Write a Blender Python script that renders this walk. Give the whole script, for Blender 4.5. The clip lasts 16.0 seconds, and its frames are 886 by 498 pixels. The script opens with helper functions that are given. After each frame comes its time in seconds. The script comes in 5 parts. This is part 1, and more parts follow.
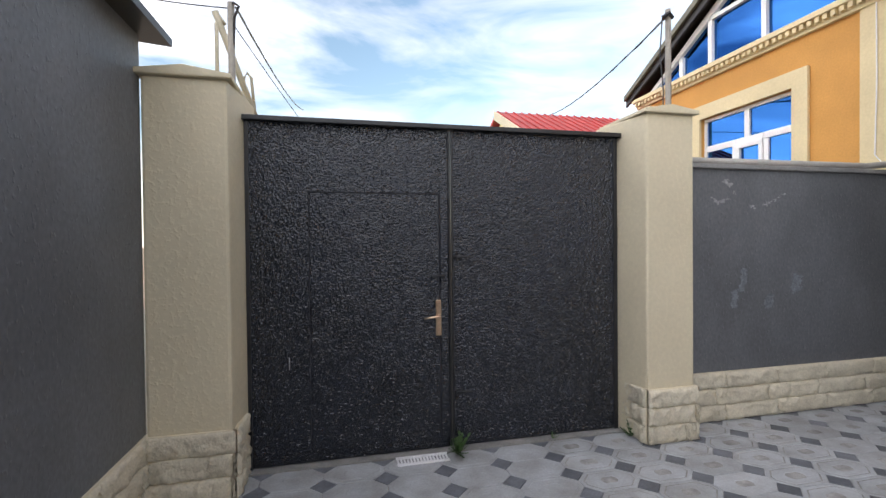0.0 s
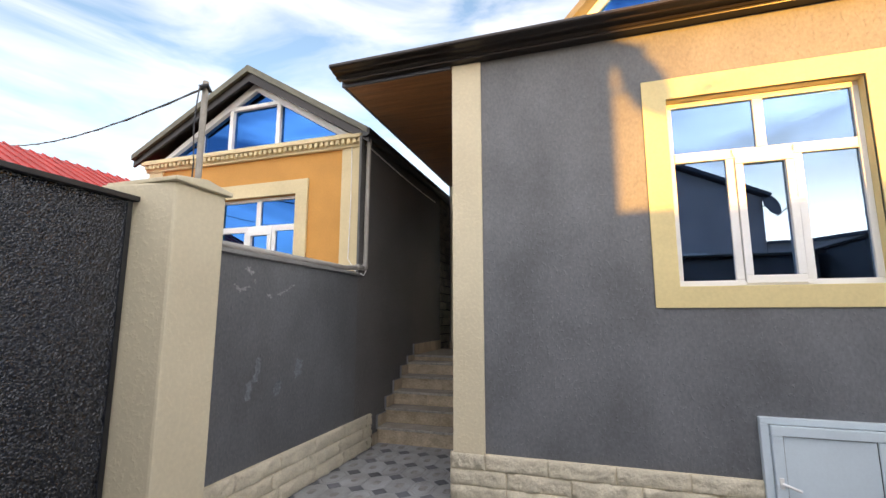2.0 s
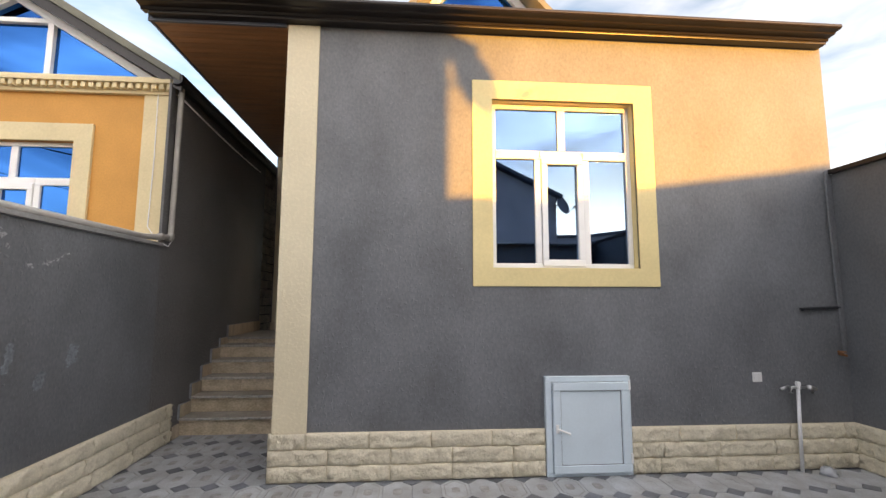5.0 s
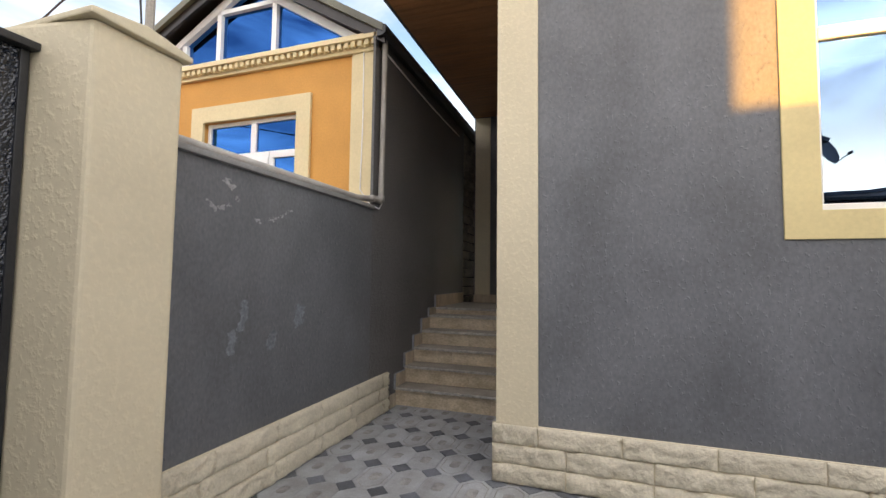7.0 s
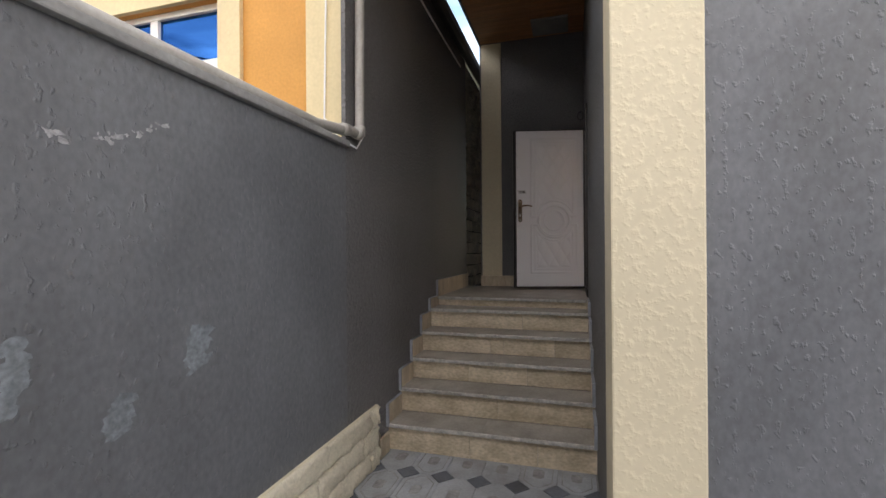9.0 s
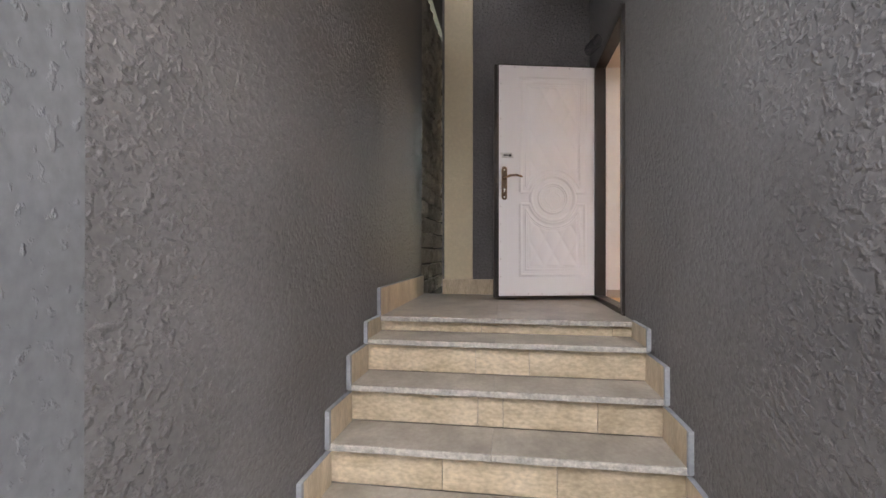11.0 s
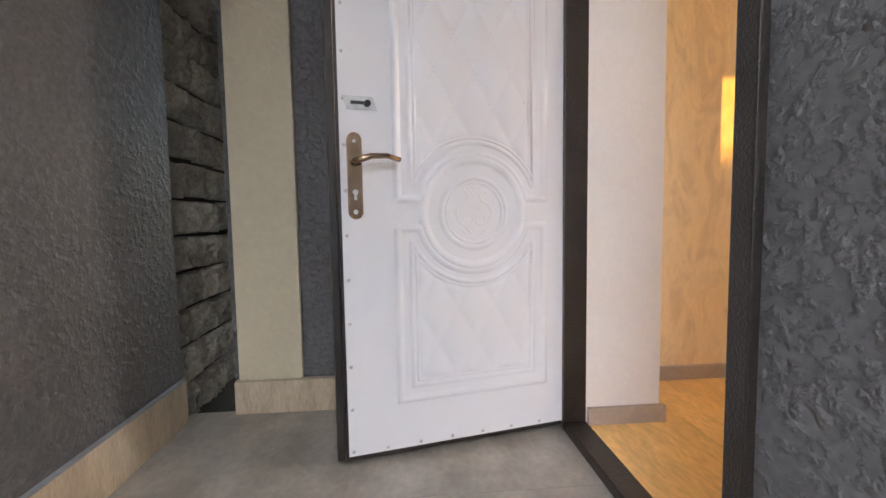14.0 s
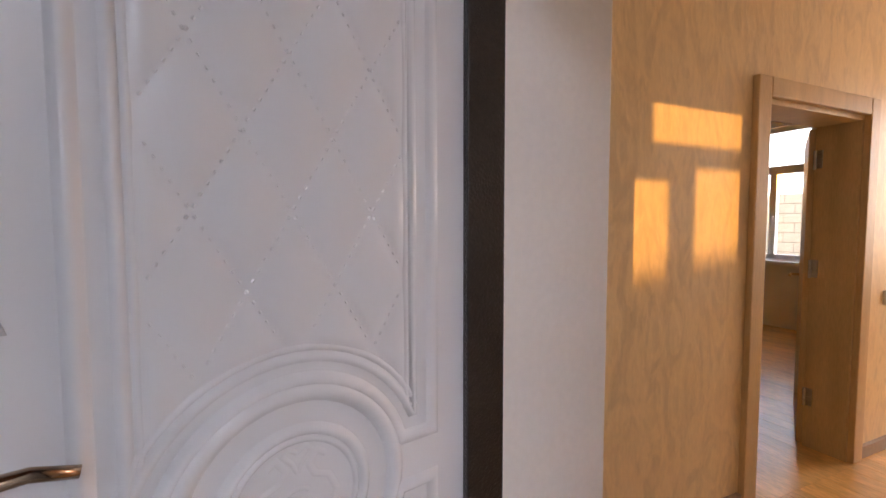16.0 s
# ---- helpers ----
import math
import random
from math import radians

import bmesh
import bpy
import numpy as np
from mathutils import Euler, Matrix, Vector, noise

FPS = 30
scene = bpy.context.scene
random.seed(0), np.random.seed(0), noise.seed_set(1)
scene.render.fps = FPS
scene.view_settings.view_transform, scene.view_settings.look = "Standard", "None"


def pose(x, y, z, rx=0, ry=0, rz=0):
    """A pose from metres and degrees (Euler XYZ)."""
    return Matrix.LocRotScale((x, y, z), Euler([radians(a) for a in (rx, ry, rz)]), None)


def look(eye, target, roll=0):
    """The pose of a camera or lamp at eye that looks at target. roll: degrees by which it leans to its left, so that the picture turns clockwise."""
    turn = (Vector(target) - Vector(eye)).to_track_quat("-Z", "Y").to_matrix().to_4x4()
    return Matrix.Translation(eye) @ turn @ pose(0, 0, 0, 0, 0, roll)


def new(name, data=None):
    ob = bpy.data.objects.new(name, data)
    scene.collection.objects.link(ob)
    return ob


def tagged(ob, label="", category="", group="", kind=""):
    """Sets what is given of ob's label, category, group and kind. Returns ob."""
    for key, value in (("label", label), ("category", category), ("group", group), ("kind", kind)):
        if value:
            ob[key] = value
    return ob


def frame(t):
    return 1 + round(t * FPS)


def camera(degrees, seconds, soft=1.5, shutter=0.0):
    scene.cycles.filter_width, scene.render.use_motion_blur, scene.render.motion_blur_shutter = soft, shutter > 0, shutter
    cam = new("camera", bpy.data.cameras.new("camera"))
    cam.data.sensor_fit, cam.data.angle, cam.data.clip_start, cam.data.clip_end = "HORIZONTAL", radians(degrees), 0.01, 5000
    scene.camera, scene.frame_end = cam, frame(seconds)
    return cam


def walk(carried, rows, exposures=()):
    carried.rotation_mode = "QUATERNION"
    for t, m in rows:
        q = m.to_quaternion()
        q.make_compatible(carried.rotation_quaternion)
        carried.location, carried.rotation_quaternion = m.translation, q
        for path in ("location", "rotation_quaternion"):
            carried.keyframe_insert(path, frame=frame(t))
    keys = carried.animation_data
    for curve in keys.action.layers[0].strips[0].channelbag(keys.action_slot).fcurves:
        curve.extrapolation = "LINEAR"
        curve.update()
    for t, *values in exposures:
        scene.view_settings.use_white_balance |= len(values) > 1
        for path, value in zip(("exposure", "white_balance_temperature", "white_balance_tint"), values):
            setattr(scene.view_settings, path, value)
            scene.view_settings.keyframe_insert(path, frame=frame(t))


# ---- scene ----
cam = camera(89.7, 16.0)
PATH = [
    (0, (0.082, -0.112, 1.619), (0.527, 1.838, 1.593), -0.6),
    (0.5, (0.11, 0.077, 1.618), (0.871, 1.927, 1.612), -0.0),
    (1, (0.158, 0.226, 1.635), (1.199, 1.933, 1.657), -0.1),
    (1.5, (0.224, 0.307, 1.702), (1.776, 1.56, 1.852), 0.9),
    (2, (0.233, 0.382, 1.736), (2.116, 0.986, 2.033), 0.0),
    (2.5, (0.21, 0.404, 1.762), (2.171, 0.606, 2.102), -1.2),
    (3, (0.201, 0.416, 1.723), (2.169, 0.344, 2.071), -1.4),
    (5.5, (0.269, 0.424, 1.666), (2.256, 0.303, 1.858), 0.8),
    (6, (0.481, 0.628, 1.585), (2.465, 0.816, 1.751), 1.2),
    (6.5, (0.819, 0.77, 1.579), (2.738, 1.319, 1.718), 0.9),
    (7, (1.192, 0.943, 1.542), (3.079, 1.596, 1.664), 0.7),
    (7.5, (1.593, 1.168, 1.56), (3.484, 1.812, 1.654), 0.1),
    (8, (1.968, 1.39, 1.573), (3.868, 2.013, 1.627), -0.4),
    (8.5, (2.402, 1.619, 1.553), (4.308, 2.223, 1.588), -0.4),
    (9, (2.846, 1.82, 1.586), (4.767, 2.377, 1.59), -0.4),
    (11.5, (5.192, 2.472, 1.483), (7.178, 2.713, 1.488), -0.2),
    (12, (5.698, 2.494, 1.47), (7.688, 2.687, 1.466), -0.7),
    (12.5, (6.171, 2.466, 1.549), (8.168, 2.562, 1.538), -1.1),
    (13, (6.494, 2.416, 1.658), (8.493, 2.374, 1.631), -1.2),
    (13.5, (6.732, 2.324, 1.768), (8.726, 2.18, 1.708), -1.4),
    (14, (6.997, 2.282, 1.935), (8.985, 2.116, 1.787), -0.9),
    (14.5, (7.236, 2.251, 2.07), (9.209, 1.955, 1.934), -0.7),
    (15, (7.461, 2.187, 2.23), (9.418, 1.798, 2.092), -0.9),
    (15.5, (7.663, 2.159, 2.359), (9.582, 1.609, 2.231), -0.4),
    (16, (7.819, 2.107, 2.417), (9.641, 1.29, 2.299), -0.1),
]
walk(cam, [(t, look(eye, target, roll)) for t, eye, target, roll in PATH], exposures=[(0, 1.82, 7300, 18), (3, 1.74, 7800, 18), (8, 1.86, 7900, 18), (9, 2.12, 7800, 18), (11.5, 4.05, 7900, 19), (12.5, 4.2, 7800, 18), (14, 4.15, 7100, 15), (15, 4.02, 7150, 18), (16, 3.45, 6950, 21)])

# ---- world, sun, exposure ----
SUN_WAY = Vector((4.43, 1.92, -0.525)).normalized()
world = bpy.data.worlds.new("sky")
scene.world = world
world.use_nodes = True
wn, wl = world.node_tree.nodes, world.node_tree.links
wn.clear()
w_out = wn.new("ShaderNodeOutputWorld")
w_bg = wn.new("ShaderNodeBackground")
w_sky = wn.new("ShaderNodeTexSky")
w_sky.sky_type = 'NISHITA'
w_sky.sun_disc = False
w_sky.sun_elevation = radians(6.25)
w_sky.sun_rotation = math.atan2(-SUN_WAY.x, -SUN_WAY.y)
w_sky.dust_density = 0.6
w_sky.ozone_density = 2.0
SKY_STRENGTH = 0.15
w_bg.inputs[1].default_value = SKY_STRENGTH
w_co = wn.new("ShaderNodeTexCoord")
w_map = wn.new("ShaderNodeMapping")
w_map.inputs["Scale"].default_value = (1.5, 2.2, 6.5)
w_map.inputs["Rotation"].default_value = (0.25, 0.18, 0.5)
w_noise = wn.new("ShaderNodeTexNoise")
w_noise.inputs["Scale"].default_value = 1.6
w_noise.inputs["Detail"].default_value = 6
w_noise.inputs["Roughness"].default_value = 0.55
w_noise.inputs["Distortion"].default_value = 0.6
w_ramp = wn.new("ShaderNodeValToRGB")
w_ramp.color_ramp.elements[0].position = 0.34
w_ramp.color_ramp.elements[1].position = 0.92
w_mix = wn.new("ShaderNodeMix")
w_mix.data_type = 'RGBA'
CLOUD = (3.3, 3.5, 3.8, 1)
w_mix.inputs[7].default_value = CLOUD
wl.new(w_co.outputs["Generated"], w_map.inputs[0])
wl.new(w_map.outputs[0], w_noise.inputs[0])
wl.new(w_noise.outputs[0], w_ramp.inputs[0])
wl.new(w_ramp.outputs[0], w_mix.inputs[0])
wl.new(w_sky.outputs[0], w_mix.inputs[6])
# clouds scatter more light on the sun's side of the sky
w_dot = wn.new("ShaderNodeVectorMath")
w_dot.operation = 'DOT_PRODUCT'
w_dot.inputs[1].default_value = -SUN_WAY
w_fwd = wn.new("ShaderNodeMapRange")
w_fwd.interpolation_type = 'SMOOTHSTEP'
w_fwd.inputs[1].default_value, w_fwd.inputs[2].default_value = -0.5, 1.0
w_fwd.inputs[3].default_value, w_fwd.inputs[4].default_value = 1.0, 4.5
w_lit = wn.new("ShaderNodeVectorMath")
w_lit.operation = 'SCALE'
w_lit.inputs[0].default_value = CLOUD[:3]
wl.new(w_co.outputs["Generated"], w_dot.inputs[0])
wl.new(w_dot.outputs["Value"], w_fwd.inputs[0])
wl.new(w_fwd.outputs[0], w_lit.inputs["Scale"])
wl.new(w_lit.outputs[0], w_mix.inputs[7])
wl.new(w_mix.outputs[2], w_bg.inputs[0])
wl.new(w_bg.outputs[0], w_out.inputs[0])

sun_data = bpy.data.lights.new("sun", 'SUN')
sun_data.energy = 3.7
sun_data.angle = radians(0.5)
sun_data.color = (1.0, 0.50, 0.075)
# fill lamp added to brighten the hall; no such source is known there
hall_fill = bpy.data.lights.new("hall_fill_lamp", 'AREA')
hall_fill.shape, hall_fill.size, hall_fill.size_y = 'RECTANGLE', 0.9, 1.5
hall_fill.energy = 2.6
hall_fill.color = (1.0, 0.84, 0.72)
new("hall_fill_lamp", hall_fill).matrix_world = look((8.3, -4.06, 2.78), (8.3, 0, 2.4))
sun_ob = new("sun", sun_data)
sun_ob.matrix_world = look((-30, -12, 12), Vector((-30, -12, 12)) + SUN_WAY)


# ---- materials ----
def mat(name, col, rough=0.8, var=0.12, vscale=3.0, grain=0.0, gscale=60.0, bump=0.0, bscale=40.0, bdist=0.01,
        metal=0.0, spec=0.5, stretch=(1, 1, 1), rnd=0.0, tint=None, bdetail=3.0, rvar=0.0, coat=0.0, bsharp=None):
    m = bpy.data.materials.new(name)
    m.use_nodes = True
    n, l = m.node_tree.nodes, m.node_tree.links
    b = n["Principled BSDF"]
    b.inputs["Roughness"].default_value = rough
    b.inputs["Metallic"].default_value = metal
    b.inputs["Specular IOR Level"].default_value = spec
    b.inputs["Coat Weight"].default_value = coat
    co = n.new("ShaderNodeTexCoord")
    mp = n.new("ShaderNodeMapping")
    mp.inputs["Scale"].default_value = stretch
    l.new(co.outputs["Object"], mp.inputs[0])
    vec = mp.outputs[0]
    if rnd:
        inf = n.new("ShaderNodeObjectInfo")
        ad = n.new("ShaderNodeVectorMath")
        ad.operation = 'MULTIPLY_ADD'
        ad.inputs[1].default_value = (1, 1, 1)
        cb = n.new("ShaderNodeCombineXYZ")
        ml = n.new("ShaderNodeMath")
        ml.operation = 'MULTIPLY'
        ml.inputs[1].default_value = 37.0
        l.new(inf.outputs["Random"], ml.inputs[0])
        for k in range(3):
            l.new(ml.outputs[0], cb.inputs[k])
        l.new(vec, ad.inputs[0])
        l.new(cb.outputs[0], ad.inputs[2])
        vec = ad.outputs[0]
    big = n.new("ShaderNodeTexNoise")
    big.inputs["Scale"].default_value = vscale
    big.inputs["Detail"].default_value = 5
    l.new(vec, big.inputs[0])
    rp = n.new("ShaderNodeValToRGB")
    rp.color_ramp.elements[0].position, rp.color_ramp.elements[1].position = 0.3, 0.7
    dark = tint if tint else tuple(c * (1 - var) for c in col)
    rp.color_ramp.elements[0].color = (*dark, 1)
    rp.color_ramp.elements[1].color = (*(min(1, c * (1 + var * 0.7)) for c in col), 1)
    l.new(big.outputs[0], rp.inputs[0])
    colour = rp.outputs[0]
    if grain:
        g = n.new("ShaderNodeTexNoise")
        g.inputs["Scale"].default_value = gscale
        g.inputs["Detail"].default_value = 4
        l.new(vec, g.inputs[0])
        mr = n.new("ShaderNodeMapRange")
        mr.inputs[1].default_value, mr.inputs[2].default_value = 0.3, 0.7
        mr.inputs[3].default_value, mr.inputs[4].default_value = 1 - grain, 1 + grain
        l.new(g.outputs[0], mr.inputs[0])
        mm = n.new("ShaderNodeMix")
        mm.data_type, mm.blend_type = 'RGBA', 'MULTIPLY'
        mm.inputs[0].default_value = 1
        l.new(colour, mm.inputs[6])
        l.new(mr.outputs[0], mm.inputs[7])
        colour = mm.outputs[2]
    if rnd:
        mr2 = n.new("ShaderNodeMapRange")
        mr2.inputs[3].default_value, mr2.inputs[4].default_value = 1 - rnd, 1 + rnd
        l.new(inf.outputs["Random"], mr2.inputs[0])
        m2 = n.new("ShaderNodeMix")
        m2.data_type, m2.blend_type = 'RGBA', 'MULTIPLY'
        m2.inputs[0].default_value = 1
        l.new(colour, m2.inputs[6])
        l.new(mr2.outputs[0], m2.inputs[7])
        colour = m2.outputs[2]
    l.new(colour, b.inputs["Base Color"])
    if rvar:
        mr3 = n.new("ShaderNodeMapRange")
        mr3.inputs[3].default_value, mr3.inputs[4].default_value = max(0, rough - rvar), min(1, rough + rvar)
        l.new(big.outputs[0], mr3.inputs[0])
        l.new(mr3.outputs[0], b.inputs["Roughness"])
    if bump:
        t = n.new("ShaderNodeTexNoise")
        t.inputs["Scale"].default_value = bscale
        t.inputs["Detail"].default_value = bdetail
        l.new(vec, t.inputs[0])
        h = t.outputs[0]
        if bsharp:
            r2 = n.new("ShaderNodeMapRange")
            r2.interpolation_type = 'SMOOTHSTEP'
            r2.inputs[1].default_value, r2.inputs[2].default_value = bsharp
            l.new(h, r2.inputs[0])
            h = r2.outputs[0]
        bp = n.new("ShaderNodeBump")
        bp.inputs["Strength"].default_value = bump
        bp.inputs["Distance"].default_value = bdist
        l.new(h, bp.inputs["Height"])
        l.new(bp.outputs[0], b.inputs["Normal"])
    return m


def glass(name, tint, gloss, share):
    m = bpy.data.materials.new(name)
    m.use_nodes = True
    n, l = m.node_tree.nodes, m.node_tree.links
    n.clear()
    o = n.new("ShaderNodeOutputMaterial")
    mx = n.new("ShaderNodeMixShader")
    mx.inputs[0].default_value = share
    tr = n.new("ShaderNodeBsdfTransparent")
    tr.inputs[0].default_value = (*tint, 1)
    gl = n.new("ShaderNodeBsdfGlossy")
    gl.inputs["Color"].default_value = (*gloss, 1)
    gl.inputs["Roughness"].default_value = 0.0
    l.new(tr.outputs[0], mx.inputs[1])
    l.new(gl.outputs[0], mx.inputs[2])
    l.new(mx.outputs[0], o.inputs[0])
    return m


GREY = mat("grey_stucco", (0.143, 0.150, 0.160), 0.56, 0.24, 1.7, 0.14, 45, 0.42, 38, 0.009, stretch=(1, 1, 0.7), bsharp=(0.58, 0.72), rvar=0.12)
GREYROUGH = mat("grey_rough_stucco", (0.138, 0.135, 0.137), 0.55, 0.20, 1.6, 0.18, 55, 0.56, 40, 0.013, stretch=(1, 1, 1.1), bsharp=(0.43, 0.71), rvar=0.15)
CREAMWARM = mat("warm_cream_trim", (0.70, 0.58, 0.35), 0.7, 0.08, 1.6, 0.05, 40, 0.2, 40, 0.006)
CREAM = mat("cream_stucco", (0.66, 0.58, 0.415), 0.7, 0.07, 1.6, 0.04, 30, 0.26, 30, 0.010, bsharp=(0.45, 0.80))
BAND = mat("yellow_band_paint", (0.72, 0.585, 0.30), 0.65, 0.07, 2.0, 0.04, 40, 0.2, 40, 0.006)
ORANGE = mat("orange_stucco", (0.62, 0.30, 0.075), 0.75, 0.10, 1.6, 0.06, 50, 0.3, 40, 0.008)
PLINTH = mat("cream_rock_face", (0.66, 0.595, 0.46), 0.78, 0.10, 6.0, 0.10, 60, 1.0, 20, 0.018, rnd=0.06)
STONEWALL = mat("raw_block", (0.44, 0.395, 0.33), 0.9, 0.3, 5.0, 0.2, 60, 0.9, 40, 0.015, rnd=0.15)
MORTAR = mat("dark_mortar", (0.07, 0.062, 0.05), 0.95, 0.2, 6.0, 0.15, 60, 0.8, 50, 0.01)
TILE = mat("pale_paving_tile", (0.35, 0.37, 0.385), 0.55, 0.22, 5.0, 0.10, 70, 0.25, 60, 0.004, rnd=0.10, tint=(0.27, 0.27, 0.265), rvar=0.15)
TILEDIRT = mat("dirt_in_tile_groove", (0.30, 0.295, 0.28), 0.75, 0.3, 14.0, 0.15, 80, 0.3, 70, 0.004, rnd=0.15)
DOT = mat("dark_paving_tile", (0.115, 0.125, 0.14), 0.5, 0.3, 9.0, 0.15, 80, 0.3, 70, 0.004, rnd=0.35, rvar=0.15)
GROUT = mat("grey_grout", (0.24, 0.235, 0.225), 0.9, 0.25, 5.0, 0.12, 60, 0.4, 80, 0.004)
GROUND = mat("dusty_ground", (0.22, 0.19, 0.15), 0.95, 0.2, 0.8, 0.15, 20, 0.5, 10, 0.02)
TRAV = mat("beige_travertine", (0.50, 0.42, 0.315), 0.5, 0.24, 5.5, 0.20, 34, 0.25, 30, 0.004, stretch=(1, 1.0, 1.8), rnd=0.16, rvar=0.12, tint=(0.40, 0.325, 0.225))
SKIRTSTONE = mat("drip_stained_travertine", (0.50, 0.42, 0.31), 0.5, 0.3, 4.0, 0.14, 34, 0.2, 30, 0.004, stretch=(3, 3, 0.8), rnd=0.12, rvar=0.12, tint=(0.42, 0.335, 0.235))
NOSING = mat("chipped_pale_stone_edge", (0.44, 0.42, 0.38), 0.7, 0.3, 22.0, 0.2, 70, 0.9, 60, 0.006, rnd=0.08, tint=(0.32, 0.31, 0.285))
TREAD = mat("grey_marble_tread", (0.37, 0.34, 0.295), 0.42, 0.25, 4.0, 0.10, 35, 0.15, 40, 0.003, stretch=(1.0, 1.3, 1), rnd=0.08, tint=(0.25, 0.225, 0.19), rvar=0.12)
TREADEDGE = mat("grey_stone_edge", (0.30, 0.32, 0.345), 0.6, 0.2, 9.0, 0.08, 60, 0.2, 60, 0.003)
WHITE = mat("white_enamel", (0.80, 0.805, 0.83), 0.22, 0.02, 2.0, 0.0, 60, 0.04, 6, 0.004, coat=0.2)
PVC = mat("white_pvc", (0.82, 0.82, 0.81), 0.3, 0.03, 4.0, 0.02, 50)
PVCGREY = mat("pale_grey_pvc", (0.60, 0.70, 0.765), 0.35, 0.04, 4.0, 0.02, 50)
GATE = mat("black_hammered_steel", (0.008, 0.011, 0.018), 0.14, 0.3, 2.0, 0.2, 60, 0.1, 120, 0.002, spec=0.65, coat=0.0, bsharp=(0.46, 0.66), rvar=0.05, bdetail=1.0)
BLACKSTEEL = mat("black_painted_steel", (0.018, 0.018, 0.02), 0.4, 0.25, 6.0, 0.2, 80, 0.4, 90, 0.003)
BROWNSTEEL = mat("dark_brown_hammered_steel", (0.022, 0.016, 0.013), 0.35, 0.25, 8.0, 0.2, 80, 0.9, 160, 0.003)
BRONZE = mat("antique_bronze", (0.40, 0.275, 0.19), 0.15, 0.25, 14.0, 0.1, 90, metal=1.0)
BRASS = mat("worn_brass", (0.72, 0.50, 0.34), 0.3, 0.2, 14.0, 0.12, 90, metal=0.9)
CHROME = mat("dull_steel", (0.55, 0.55, 0.55), 0.3, 0.2, 20.0, 0.1, 90, metal=1.0)
SOFFIT = mat("brown_wood_soffit", (0.42, 0.20, 0.09), 0.4, 0.25, 2.0, 0.18, 30, 0.2, 30, 0.003, stretch=(8, 0.6, 1), rvar=0.1)
EAVE = mat("dark_brown_sheet_metal", (0.03, 0.024, 0.021), 0.3, 0.15, 3.0, 0.08, 40, metal=0.3)
FASCIA = mat("slate_fascia", (0.10, 0.11, 0.14), 0.45, 0.15, 3.0, 0.08, 40)
OLIVE = mat("olive_roof_sheet", (0.13, 0.125, 0.085), 0.45, 0.2, 3.0, 0.1, 40)
DARKEAVE = mat("black_gutter_metal", (0.02, 0.022, 0.025), 0.4, 0.2, 4.0, 0.1, 40)
REDROOF = mat("red_roof_sheet", (0.50, 0.06, 0.05), 0.45, 0.15, 2.0, 0.08, 30)
GREYPIPE = mat("grey_plastic_pipe", (0.36, 0.34, 0.31), 0.5, 0.12, 8.0, 0.08, 60)
WHITEPIPE = mat("white_plastic_pipe", (0.80, 0.80, 0.81), 0.4, 0.08, 8.0, 0.05, 60)
CAPSTONE = mat("grey_wall_cap", (0.27, 0.265, 0.26), 0.7, 0.2, 4.0, 0.1, 50, 0.3, 50, 0.004)
CREAMRAIL = mat("cream_painted_rail", (0.52, 0.46, 0.33), 0.5, 0.12, 10.0, 0.06, 60)
WOODPOST = mat("grey_galvanised_post", (0.34, 0.31, 0.27), 0.55, 0.2, 10.0, 0.1, 60)
CABLE = mat("black_cable", (0.015, 0.015, 0.017), 0.5, 0.1, 10.0)
WALLPAPER = mat("cream_marbled_wallpaper", (0.86, 0.68, 0.42), 0.42, 0.08, 5.0, 0.04, 40, 0.16, 9, 0.004, stretch=(1, 1.7, 0.7), rvar=0.1, tint=(0.79, 0.62, 0.38), bsharp=(0.45, 0.6))
for nd in WALLPAPER.node_tree.nodes:
    if nd.type == 'TEX_NOISE' and nd.inputs["Scale"].default_value < 8:
        nd.inputs["Distortion"].default_value = 2.2
        nd.inputs["Detail"].default_value = 3
    if nd.type == 'VALTORGB':
        nd.color_ramp.elements[0].position, nd.color_ramp.elements[1].position = 0.36, 0.56
PLASTER = mat("white_plaster", (0.85, 0.81, 0.77), 0.7, 0.03, 2.0, 0.02, 60, 0.1, 60, 0.002)
PINE = mat("varnished_pine_floor", (0.80, 0.49, 0.18), 0.28, 0.25, 3.0, 0.15, 30, 0.08, 40, 0.002, stretch=(0.7, 2.4, 1), rnd=0.10, tint=(0.70, 0.41, 0.14))
SKIRT = mat("grey_pvc_skirting", (0.42, 0.34, 0.28), 0.45, 0.15, 6.0, 0.06, 60)
CASING = mat("beige_door_casing", (0.66, 0.48, 0.26), 0.4, 0.12, 3.0, 0.08, 40, stretch=(4, 4, 0.5))
LEAF = mat("weed_leaf", (0.045, 0.10, 0.025), 0.6, 0.3, 20.0, 0.15, 80)
CHALK = mat("pale_blue_scuff", (0.185, 0.208, 0.225), 0.8, 0.25, 15.0, 0.2, 60, 0.3, 60, 0.003)
CHALKW = mat("white_plaster_scuff", (0.33, 0.33, 0.335), 0.8, 0.25, 15.0, 0.2, 60, 0.3, 60, 0.003)
FARWALL = mat("far_brown_wall", (0.52, 0.46, 0.47), 0.85, 0.2, 1.0, 0.1, 20, 0.3, 30, 0.01)
FARROOF = mat("far_slate_roof", (0.10, 0.11, 0.14), 0.6, 0.2, 1.0, 0.1, 20)
FENCE = mat("pale_limestone", (0.55, 0.47, 0.36), 0.85, 0.2, 3.0, 0.12, 40, 0.5, 40, 0.01)
